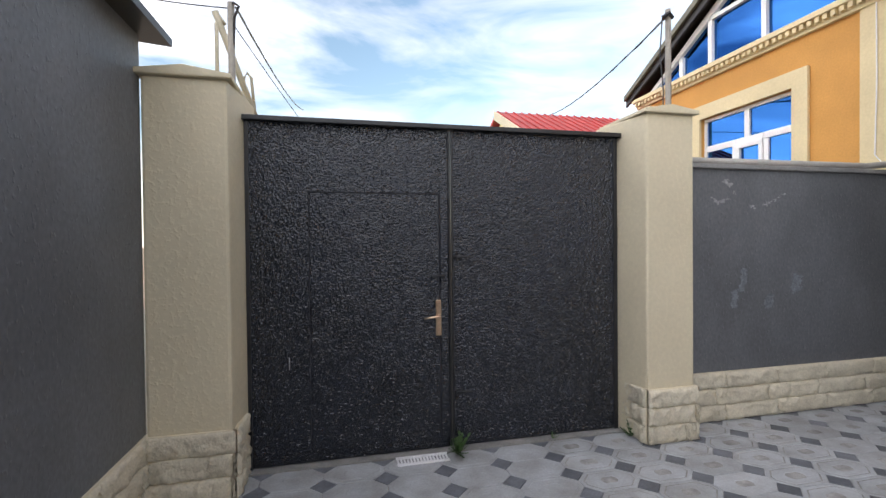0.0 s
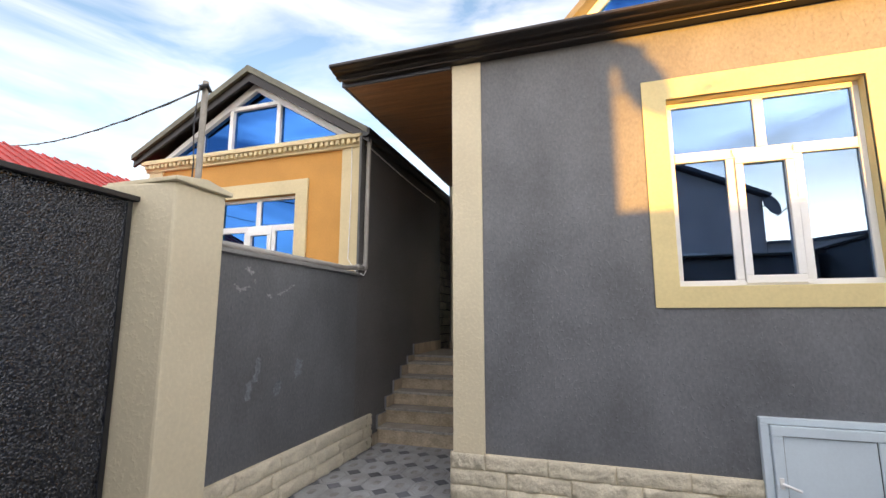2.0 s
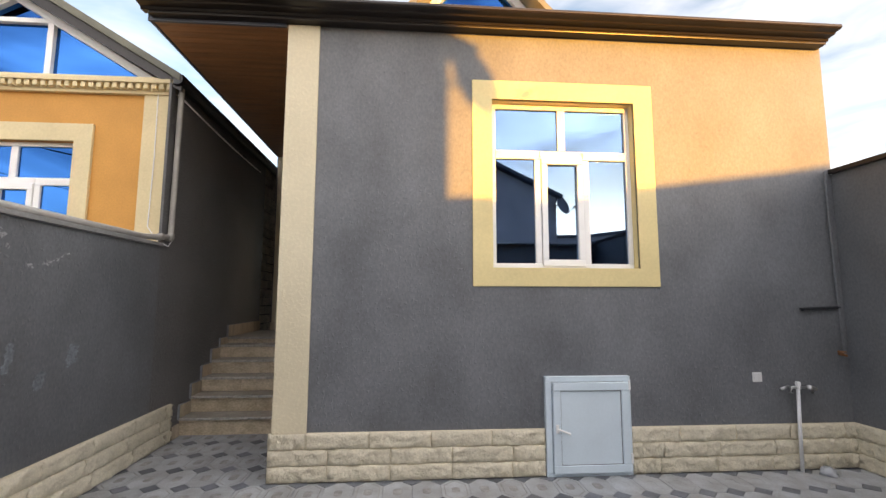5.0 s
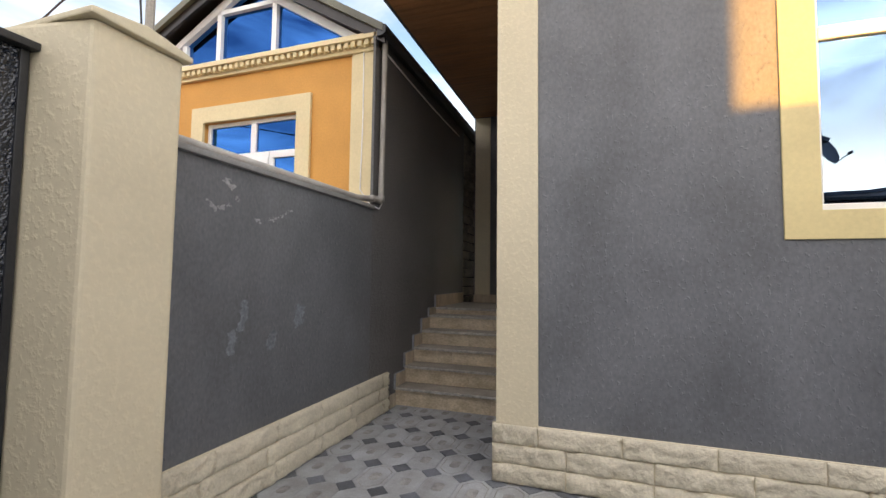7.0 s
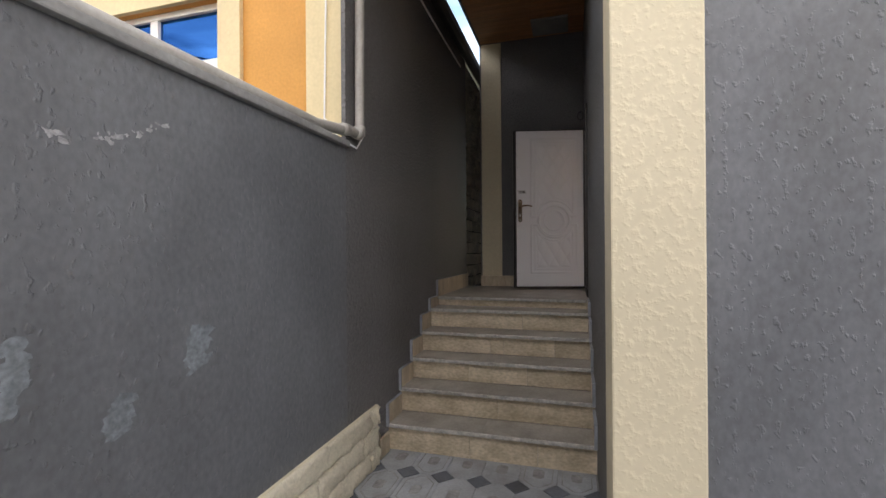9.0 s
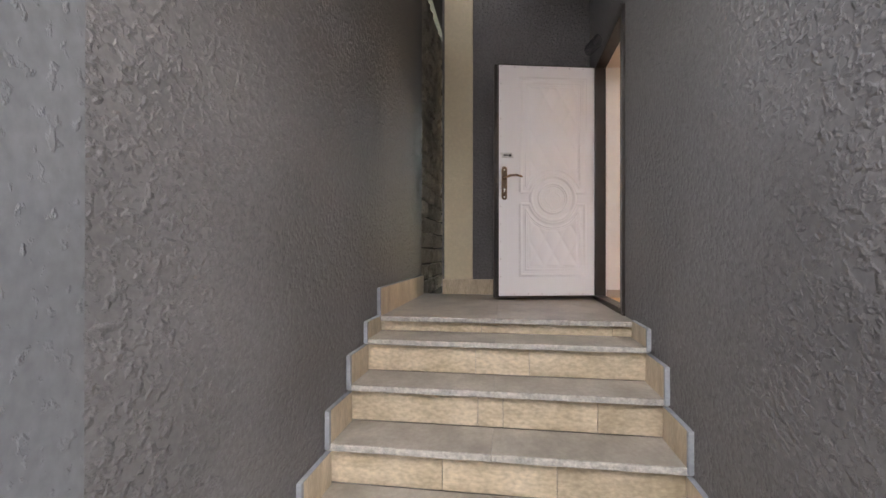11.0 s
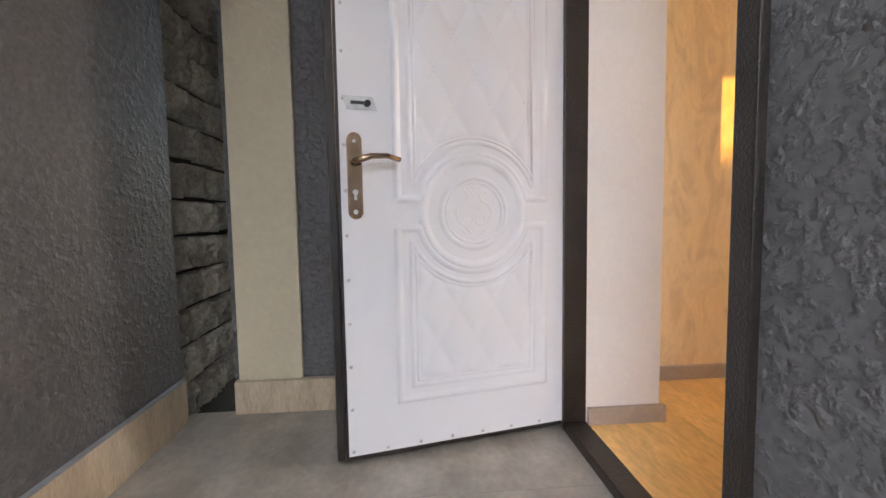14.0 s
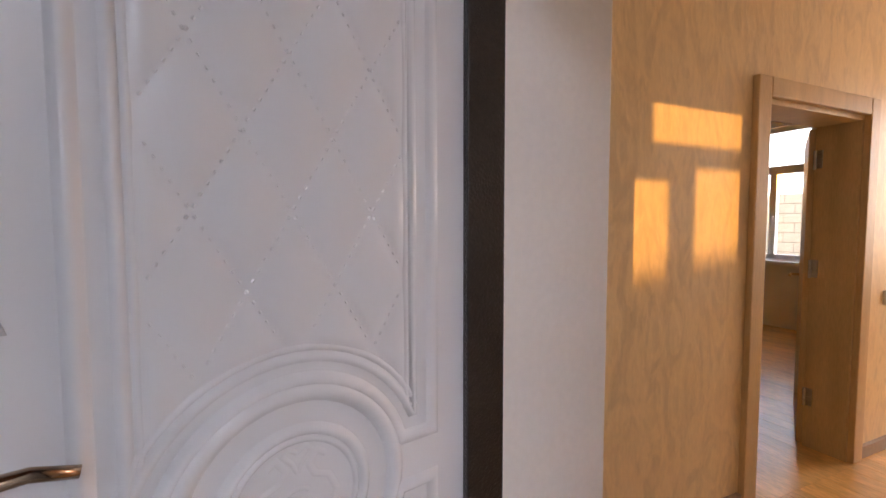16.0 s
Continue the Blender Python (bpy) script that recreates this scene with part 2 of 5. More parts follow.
DISHMAT = mat("dark_dish_paint", (0.09, 0.09, 0.10), 0.5, 0.15, 6.0)
RUBBER = mat("white_socket_plastic", (0.75, 0.75, 0.74), 0.35, 0.03, 6.0)
RUST = mat("rusty_brass", (0.32, 0.14, 0.06), 0.5, 0.3, 30.0, 0.2, 90, metal=0.6)
# near-black colour standing in for shade in unlit rooms and the wicket gap
SHADEFILL = mat("dark_shade_fill", (0.02, 0.02, 0.024), 0.9, 0.1, 3.0)
BAG = mat("clear_grey_plastic", (0.40, 0.42, 0.45), 0.15, 0.2, 15.0)
PANE = glass("window_pane", (0.43, 0.43, 0.46), (0.31, 0.52, 0.86), 0.36)
PANEBLUE = glass("blue_mirror_pane", (0.02, 0.04, 0.10), (0.03, 0.155, 0.45), 0.75)


# ---- mesh helpers ----
class Shape:
    """Collects boxes, tubes and faces into one mesh."""

    def __init__(self):
        self.v, self.f = [], []

    def add(self, verts, faces):
        k = len(self.v)
        self.v += [tuple(p) for p in verts]
        self.f += [tuple(i + k for i in q) for q in faces]
        return self

    def box(self, x0, x1, y0, y1, z0, z1):
        return self.add([(x0, y0, z0), (x1, y0, z0), (x1, y1, z0), (x0, y1, z0), (x0, y0, z1), (x1, y0, z1), (x1, y1, z1), (x0, y1, z1)],
                        [(3, 2, 1, 0), (4, 5, 6, 7), (0, 1, 5, 4), (1, 2, 6, 5), (2, 3, 7, 6), (3, 0, 4, 7)])

    def prism(self, poly, axis, a, b):
        """A flat outline pushed along an axis from a to b; the outline runs in the two other axes."""
        def at(p, w):
            return {"x": (w, p[0], p[1]), "y": (p[0], w, p[1]), "z": (p[0], p[1], w)}[axis]
        n = len(poly)
        return self.add([at(p, a) for p in poly] + [at(p, b) for p in poly],
                        [tuple(range(n)), tuple(range(2 * n - 1, n - 1, -1))] + [(i, i + n, (i + 1) % n + n, (i + 1) % n) for i in range(n)])

    def tube(self, pts, r, sides=8, closed=False):
        pts = [Vector(p) for p in pts]
        n = len(pts)
        rings = []
        for i, p in enumerate(pts):
            a = pts[(i - 1) % n] if closed or i else p
            b = pts[(i + 1) % n] if closed or i < n - 1 else p
            d = (b - a).normalized()
            up = Vector((0, 0, 1)) if abs(d.z) < 0.95 else Vector((1, 0, 0))
            s = d.cross(up).normalized()
            u = s.cross(d)
            rr = r[i] if isinstance(r, (list, tuple)) else r
            rings.append([p + rr * (math.cos(6.28318 * k / sides) * s + math.sin(6.28318 * k / sides) * u) for k in range(sides)])
        verts = [q for ring in rings for q in ring]
        faces = []
        for i in range(n if closed else n - 1):
            j = (i + 1) % n
            faces += [(i * sides + k, i * sides + (k + 1) % sides, j * sides + (k + 1) % sides, j * sides + k) for k in range(sides)]
        if not closed:
            faces += [tuple(range(sides - 1, -1, -1)), tuple((n - 1) * sides + k for k in range(sides))]
        return self.add(verts, faces)

    def wall(self, axis, a, b, us, zs, holes):
        """An upright wall between a and b along axis, over the breaks us and zs, with holes (u0, u1, z0, z1) through it."""
        us = sorted(set([*us] + [h[0] for h in holes] + [h[1] for h in holes]))
        zs = sorted(set([*zs] + [h[2] for h in holes] + [h[3] for h in holes]))
        solid = set()
        for i in range(len(us) - 1):
            for j in range(len(zs) - 1):
                u, z = (us[i] + us[i + 1]) / 2, (zs[j] + zs[j + 1]) / 2
                if not any(h[0] < u < h[1] and h[2] < z < h[3] for h in holes):
                    solid.add((i, j))
        def P(w, u, z):
            return (w, u, z) if axis == "x" else (u, w, z)
        for i, j in solid:
            u0, u1, z0, z1 = us[i], us[i + 1], zs[j], zs[j + 1]
            for w in (a, b):
                self.add([P(w, u0, z0), P(w, u1, z0), P(w, u1, z1), P(w, u0, z1)], [(0, 1, 2, 3)])
            for di, dj, q in ((-1, 0, [(u0, z0), (u0, z1)]), (1, 0, [(u1, z0), (u1, z1)]), (0, -1, [(u0, z0), (u1, z0)]), (0, 1, [(u0, z1), (u1, z1)])):
                if (i + di, j + dj) not in solid:
                    self.add([P(a, *q[0]), P(a, *q[1]), P(b, *q[1]), P(b, *q[0])], [(0, 1, 2, 3)])
        return self

    def mesh(self, name, material, bevel=0.0, smooth=False):
        me = bpy.data.meshes.new(name)
        bm = bmesh.new()
        vs = [bm.verts.new(p) for p in self.v]
        for q in self.f:
            try:
                bm.faces.new([vs[i] for i in q])
            except ValueError:
                pass
        bmesh.ops.remove_doubles(bm, verts=bm.verts, dist=0.0002)
        bmesh.ops.recalc_face_normals(bm, faces=bm.faces)
        if bevel:
            es = [e for e in bm.edges if len(e.link_faces) == 2 and e.calc_face_angle(0) > 0.5]
            bmesh.ops.bevel(bm, geom=es, offset=bevel, segments=2, profile=0.6, affect='EDGES', clamp_overlap=True)
        if smooth:
            for q in bm.faces:
                q.smooth = True
        bm.to_mesh(me)
        bm.free()
        me.materials.append(material)
        return me

    def ob(self, name, material, parent=None, bevel=0.0, smooth=False, label="", category="", kind="", group=""):
        o = new(name, self.mesh(name, material, bevel, smooth))
        if parent:
            o.parent = parent
        return tagged(o, label, category, group, kind)


def empty(name, at=(0, 0, 0), label="", category="", kind="", group=""):
    e = new(name)
    e.location = at
    return tagged(e, label, category, group, kind)


def under(o, parent):
    """Make o a part of parent without moving it."""
    o.parent = parent
    o.matrix_parent_inverse = Matrix.Translation(parent.location).inverted()
    return o


def arc(cx, cz, r, a0, a1, n, y=0.0):
    return [(cx + r * math.cos(radians(a0 + (a1 - a0) * i / n)), y, cz + r * math.sin(radians(a0 + (a1 - a0) * i / n))) for i in range(n + 1)]


# ---- ground and courtyard ----
Shape().add([(-600, -600, -0.06), (600, -600, -0.06), (600, 600, -0.06), (-600, 600, -0.06)], [(0, 1, 2, 3)]).ob(
    "ground", GROUND, label="dusty bare ground around the houses", category="ground", kind="structure")
court = Shape().box(-1.3, 6.2, -4.3, 3.45, -0.2, -0.008).ob("pavement", GROUT, label="tiled courtyard floor of octagons and small dark squares", category="pavement", kind="structure")

# ---- the house: walls, roof, rooms ----
FX, SY = 4.63, 1.66          # front face, passage face
FLOOR = 1.10                 # floor level inside
TOP = 4.46
WIN = (-1.93, -0.41, 1.99, 3.75)
DOOR = (7.725, 8.68, 1.08, 3.10)
Shape().wall("x", FX, FX + 0.32, [-4.13, SY], [0, TOP + 0.1], [WIN]).ob("wall_front", GREY, label="dark grey stuccoed front wall of the house", category="wall", kind="structure")
Shape().wall("y", SY - 0.37, SY, [FX + 0.32, 9.6], [0, TOP + 0.1], [DOOR]).ob("wall_passage", GREYROUGH, label="dark grey rough stucco wall along the entrance steps", category="wall", kind="structure")
# the hole from x 7.8 to 8.8 is an added, unseen hall window
Shape().wall("y", -4.13, -4.0, [FX + 0.32, 13.2], [0, TOP + 0.1], [(7.8, 8.8, 1.95, 3.6), (10.85, 11.75, 1.95, 3.6)]).ob("wall_south", PLASTER, label="white plastered side wall of the house", category="wall", kind="structure")
Shape().box(13.2, 13.4, -4.3, 1.9, 0, TOP + 0.1).ob("wall_back", WALLPAPER, label="cream papered back wall of the house", category="wall", kind="structure")
Shape().box(9.6, 13.2, 1.24, 1.6, 0, TOP + 0.1).ob("wall_north", WALLPAPER, label="cream papered inner wall of the back room", category="wall", kind="structure")
Shape().wall("x", 7.38, 7.50, [-4.0, SY - 0.37], [FLOOR, 4.1], [(-0.62, 0.055, FLOOR, 3.08)]).ob("wall_hall_west", PLASTER, label="plastered partition with an open doorway", category="wall", kind="structure")
Shape().wall("x", 9.08, 9.28, [-4.0, SY - 0.37], [FLOOR, 4.1], [(-0.90, -0.03, FLOOR, 2.985)]).ob("wall_hall_east", WALLPAPER, label="golden marbled wallpaper on the hall wall", category="wall", kind="structure")
Shape().box(FX + 0.32, 13.2, -4.0, SY - 0.37, 0.9, FLOOR - 0.02).ob("floor", GROUT, label="subfloor of the house", category="floor", kind="structure")
Shape().box(FX + 0.32, 13.2, -4.0, SY - 0.37, 4.1, 4.2).ob("ceiling", PLASTER, label="white plastered ceiling of the rooms", category="ceiling", kind="structure")
# its opening is added too, to let fill light into the hall
Shape().wall("y", -4.0, -3.9, [7.50, 9.08], [FLOOR, 4.1], [(7.8, 8.8, 1.95, 3.6)]).ob("wall_hall_end", WALLPAPER, label="papered end wall of the hall", category="wall", kind="structure")

# cream strips and bands
Shape().box(FX - 0.025, FX + 0.3, 1.365, SY + 0.022, 0.43, TOP).ob("trim_corner", CREAM, bevel=0.008, label="cream painted corner strip of the house", category="trim", kind="structure")
win_band = Shape().wall("x", FX - 0.015, FX + 0.02, [-2.133, -0.205], [1.805, 3.95], [WIN]).ob("trim_window", BAND, bevel=0.004, label="yellow painted band round the window", category="trim", kind="structure")
Shape().wall("x", FX + 0.02, FX + 0.12, [WIN[0] - 0.002, WIN[1] + 0.002], [WIN[2] - 0.002, WIN[3] + 0.002], [(WIN[0] + 0.004, WIN[1] - 0.004, WIN[2] + 0.004, WIN[3] - 0.004)]).ob(
    "trim_reveal", BAND, label="yellow painted window reveal", category="trim", kind="structure")
# end of the passage
# carried on unseen to x 10.3 to block sky light behind the landing
Shape().box(9.0, 10.3, 1.66, 3.05, 0.0, TOP).ob("wall_passage_end", GREYROUGH, label="dark grey stucco wall at the end of the landing", category="wall", kind="structure")
Shape().box(8.975, 9.28, 2.75, 3.025, 1.225, TOP - 0.02).ob("trim_passage_end", CREAM, bevel=0.006, label="cream painted strip beside the entrance door", category="trim", kind="structure")

# roof edge over front and passage
roof = empty("roof", (4.5, 0, TOP), label="house roof with dark brown gutter and wooden soffit", category="roof", kind="structure")
s = Shape()
EY = 3.05
for i in range(86):
    x = FX + 0.0 + i * 0.1
    s.box(x, x + 0.094, SY + 0.0, EY - 0.02, TOP, TOP + 0.02)
    s.box(x + 0.094, x + 0.1, SY, EY - 0.02, TOP + 0.006, TOP + 0.02)
s.ob("ceiling_soffit", SOFFIT, label="brown varnished plank soffit over the entrance steps", category="soffit", kind="structure")
under(Shape().box(FX - 0.03, FX, SY + 0.04, EY, TOP - 0.03, TOP + 0.09).ob("fascia_board", FASCIA, bevel=0.004), roof)
under(Shape().box(FX, 13.2, EY - 0.02, EY + 0.01, TOP - 0.01, TOP + 0.1).ob("fascia_board", FASCIA, bevel=0.004), roof)
g = [(4.36, 4.545), (4.345, 4.56), (4.345, 4.585), (4.365, 4.60), (4.385, 4.585), (4.60, 4.59), (4.60, 4.50), (4.52, 4.495), (4.505, 4.52), (4.43, 4.525), (4.42, 4.54)]
under(Shape().prism(g, "y", -4.13, EY + 0.03).ob("gutter", EAVE, bevel=0.006), roof)
under(Shape().box(4.52, FX + 0.05, -4.11, SY + 1.35, 4.462, 4.494).ob("moulding", EAVE, bevel=0.01), roof)
under(Shape().prism([(4.42, 4.60), (4.42, 4.575), (9.0, 6.10), (13.6, 4.60), (13.6, 4.64), (9.0, 6.14)], "y", -4.13, EY + 0.03).ob("roof_sheet", EAVE), roof)

Shape().box(8.5, 8.9, 1.85, 2.30, TOP - 0.03, TOP - 0.001).box(8.53, 8.87, 1.88, 2.27, TOP - 0.036, TOP - 0.03).ob("soffit_hatch", CAPSTONE, bevel=0.006, label="grey square vent panel in the wooden soffit", category="hatch")

# dormer above the gutter
dormer = empty("dormer", (5.9, -0.4, 4.9), label="small triangular roof dormer with a glazed gable", category="dormer")
DX, DY, DZ, DH, DW = 5.75, -0.46, 5.46, 0.88, 0.80
under(Shape().prism([(DY - DW + 0.14, DZ), (DY + DW - 0.14, DZ), (DY, DZ + DH - 0.16)], "x", DX + 0.10, DX + 0.14).ob("pane", PANEBLUE), dormer)
s = Shape()
tri = [(DY - DW, DZ), (DY + DW, DZ), (DY, DZ + DH)]
inn = [(DY - DW + 0.2, DZ + 0.08), (DY + DW - 0.2, DZ + 0.08), (DY, DZ + DH - 0.19)]
for i in range(3):
    j = (i + 1) % 3
    s.prism([tri[i], tri[j], inn[j], inn[i]], "x", DX + 0.05, DX + 0.12)
under(s.ob("frame", PVC), dormer)
s = Shape()
for sg in (-1, 1):
    s.prism([(DY, DZ + DH + 0.10), (DY, DZ + DH + 0.02), (DY + sg * (DW + 0.22), DZ - 0.24), (DY + sg * (DW + 0.26), DZ - 0.17)], "x", DX - 0.22, DX + 2.6)
under(s.ob("roof_sheet", OLIVE), dormer)
under(Shape().prism([(DY - DW, DZ - 0.6), (DY + DW, DZ - 0.6), (DY + DW, DZ), (DY - DW, DZ)], "x", DX + 0.03, DX + 0.16).ob("wall", BAND), dormer)
# black sheet behind the dormer pane, painted for the unlit inside
under(Shape().prism([(DY - DW, DZ), (DY + DW, DZ), (DY, DZ + DH)], "x", DX + 0.30, DX + 0.34).ob("dark_backing", SHADEFILL), dormer)


# ---- windows ----
def bars(rects, x0, x1):
    s = Shape()
    for y0, y1, z0, z1 in rects:
        s.box(x0, x1, y0, y1, z0, z1)
    return s


def pvc_window(name, x, y0, y1, z0, z1, zt, mid, cas, pane, label):
    """A white window facing -x: a transom at zt, two panes above it split at mid, and a casement cas = (y0, y1) below between two fixed panes."""
    w = empty(name, (x, (y0 + y1) / 2, z0), label=label, category="window", kind="structure")
    f = 0.05
    e = 0.001
    under(bars([(y0, y1, z0, z0 + f), (y0, y1, z1 - f, z1), (y0, y0 + f, z0 + f + e, z1 - f - e), (y1 - f, y1, z0 + f + e, z1 - f - e),
                (y0 + f + e, y1 - f - e, zt - 0.045, zt + 0.045), (mid - 0.04, mid + 0.04, zt + 0.046, z1 - f - e),
                (cas[0] - 0.07, cas[0] - 0.005, z0 + f + e, zt - 0.046), (cas[1] + 0.005, cas[1] + 0.07, z0 + f + e, zt - 0.046)], x, x + 0.06).ob("frame", PVC, bevel=0.006), w)
    c0, c1, cz0, cz1 = cas[0], cas[1], z0 + 0.02, zt - 0.03
    under(bars([(c0, c1, cz0, cz0 + 0.07), (c0, c1, cz1 - 0.07, cz1), (c0, c0 + 0.06, cz0 + 0.071, cz1 - 0.071), (c1 - 0.06, c1, cz0 + 0.071, cz1 - 0.071)], x - 0.018, x + 0.03).ob("casement", PVC, bevel=0.006), w)
    for q0, q1, r0, r1 in [(y0, mid, zt, z1), (mid, y1, zt, z1), (y0, cas[0] - 0.03, z0, zt), (cas[0], cas[1], z0, zt), (cas[1] + 0.03, y1, z0, zt)]:
        p = Shape().box(x + 0.028, x + 0.032, q0 + 0.03, q1 - 0.03, r0 + 0.03, r1 - 0.03).ob("pane", pane)
        under(p, w)
    s = Shape()
    for y in (cas[0] - 0.02, cas[1] + 0.02, (cas[0] + cas[1]) / 2):
        s.box(x - 0.012, x, y - 0.02, y + 0.02, z0 + 0.012, z0 + 0.026)
    for y in (cas[0] - 0.01, cas[1] + 0.01):
        s.tube([(x - 0.012, y, zt - 0.02), (x - 0.012, y, zt + 0.03)], 0.009)
    under(s.ob("hinge", PVC), w)
    return w


pvc_window("window_front", FX + 0.10, WIN[0] + 0.005, WIN[1] - 0.005, WIN[2] + 0.005, WIN[3] - 0.005, 3.195, -1.175, (-1.395, -0.95), PANE, "white PVC window with transom and middle casement")


# ---- hatch, tap and small things on the front wall ----
hatch = empty("hatch", (FX, -1.32, 0), label="pale grey PVC hatch door set in the plinth", category="hatch")
y0, y1, z0, z1, x = -1.745, -0.897, 0.0, 0.93, FX - 0.055
under(bars([(y0, y1, z1 - 0.05, z1), (y0, y1, z0 + 0.0, z0 + 0.03), (y0, y0 + 0.045, z0 + 0.031, z1 - 0.051), (y1 - 0.06, y1, z0 + 0.031, z1 - 0.051)], x, FX + 0.05).ob("frame", PVCGREY, bevel=0.006), hatch)
a, b, c, d = y0 + 0.03, y1 - 0.065, z0 + 0.035, z1 - 0.055
under(bars([(a, b, c, c + 0.075), (a, b, d - 0.075, d), (a, a + 0.075, c + 0.076, d - 0.076), (b - 0.075, b, c + 0.076, d - 0.076)], x - 0.03, x + 0.03).ob("sash", PVCGREY, bevel=0.008), hatch)
under(Shape().box(x - 0.012, x + 0.0, a + 0.08, b - 0.08, c + 0.08, d - 0.08).ob("panel", PVCGREY), hatch)
under(bars([(a + 0.075, b - 0.075, c + 0.075, c + 0.08), (a + 0.075, b - 0.075, d - 0.08, d - 0.075), (a + 0.075, a + 0.08, c + 0.08, d - 0.08), (b - 0.08, b - 0.075, c + 0.08, d - 0.08)], x - 0.014, x - 0.011).ob("gasket", BLACKSTEEL), hatch)
s = Shape().box(x - 0.042, x - 0.03, b - 0.05, b - 0.02, 0.41, 0.49)
s.tube([(x - 0.05, b - 0.035, 0.45), (x - 0.065, b - 0.06, 0.445), (x - 0.065, b - 0.15, 0.41)], 0.011)
under(s.ob("handle", PVC, bevel=0.003), hatch)
for z in (0.12, 0.80):
    under(Shape().tube([(x - 0.02, a - 0.012, z), (x - 0.02, a - 0.012, z + 0.09)], 0.011).ob("hinge", PVC), hatch)

s = Shape().box(FX - 0.012, FX + 0.002, -3.155, -3.06, 0.85, 0.945)
s.box(FX - 0.018, FX - 0.012, -3.145, -3.11, 0.86, 0.935)
s.box(FX - 0.018, FX - 0.012, -3.105, -3.07, 0.86, 0.935)
s.ob("light_switch", RUBBER, bevel=0.003, label="white double light switch on the grey wall", category="switch")

tap = empty("standpipe", (FX - 0.09, -3.45, 0), label="white plastic standpipe with two taps", category="tap")
under(Shape().tube([(FX - 0.09, -3.44, 0.0), (FX - 0.085, -3.455, 0.45), (FX - 0.085, -3.47, 0.84)], 0.017, 10).ob("pipe", WHITEPIPE, smooth=True), tap)
s = Shape()
for sg in (-1, 1):
    yb = -3.47
    s.tube([(FX - 0.085, yb, 0.81), (FX - 0.085, yb + sg * 0.09, 0.805)], 0.014)
    s.tube([(FX - 0.085, yb + sg * 0.09, 0.805), (FX - 0.12, yb + sg * 0.11, 0.80), (FX - 0.125, yb + sg * 0.115, 0.76)], 0.016)
    s.tube([(FX - 0.085, yb + sg * 0.10, 0.82), (FX - 0.09, yb + sg * 0.19, 0.79)], [0.012, 0.018])
under(s.ob("valve", CHROME, smooth=True), tap)
under(Shape().tube([(FX - 0.085, -3.47, 0.79), (FX - 0.085, -3.47, 0.86)], 0.024, 10).ob("fitting", WHITEPIPE), tap)

Shape().tube([(FX - 0.05, -3.62, 1.575), (FX - 0.03, -3.62, 1.58), (FX - 0.03, -4.05, 1.60)], 0.017).ob("pipe_stub", DARKEAVE, label="dark painted pipe stub on the grey wall", category="pipe")
Shape().tube([(FX - 0.035, -4.02, 3.05), (FX - 0.035, -4.03, 2.0), (FX - 0.04, -4.05, 1.12), (FX - 0.10, -4.05, 1.10)], 0.009).ob("corner_pipe", GREY, label="grey painted pipe in the wall corner", category="pipe")
s = Shape().tube([(FX - 0.04, -4.0, 1.13), (FX - 0.13, -3.98, 1.12)], [0.022, 0.012])
s.tube([(FX - 0.09, -4.02, 1.15), (FX - 0.09, -3.93, 1.16)], 0.008)
s.ob("brass_valve", RUST, label="rusty brass valve on the wall", category="valve")
s = Shape()
rng = random.Random(4)
pts = []
for i in range(6):
    th = math.pi * 0.5 * i / 5
    for j in range(12):
        ph = 6.283 * j / 12
        r = 0.07 * (0.75 + 0.4 * rng.random())
        pts.append((4.45 + r * math.cos(ph) * math.cos(th), -3.62 + 1.2 * r * math.sin(ph) * math.cos(th), 0.005 + r * 1.1 * math.sin(th)))
s.add(pts, [(i * 12 + j, i * 12 + (j + 1) % 12, (i + 1) * 12 + (j + 1) % 12, (i + 1) * 12 + j) for i in range(5) for j in range(12)])
s.ob("plastic_bag", BAG, smooth=True, label="crumpled grey plastic bag on the paving", category="bag")

# ---- courtyard walls ----
Shape().box(-9.5, FX + 0.3, -4.40, -4.133, 0, 3.03).ob("wall_south_yard", GREY, label="dark grey boundary wall of the courtyard", category="wall", kind="structure")
Shape().box(-9.5, FX, -4.44, -4.09, 3.03, 3.08).ob("trim_south_cap", EAVE, bevel=0.006, label="dark metal cap on the boundary wall", category="trim", kind="structure")
NY = 3.24
Shape().box(2.6, 5.47, NY, NY + 0.22, 0, 2.26).ob("wall_north_yard", GREY, label="dark grey stuccoed wall between the yards", category="wall", kind="structure")
Shape().box(2.9, 5.47, NY - 0.035, NY + 0.25, 2.26, 2.30).ob("trim_north_cap", CAPSTONE, bevel=0.008, label="grey cap on the yard wall", category="trim", kind="structure")

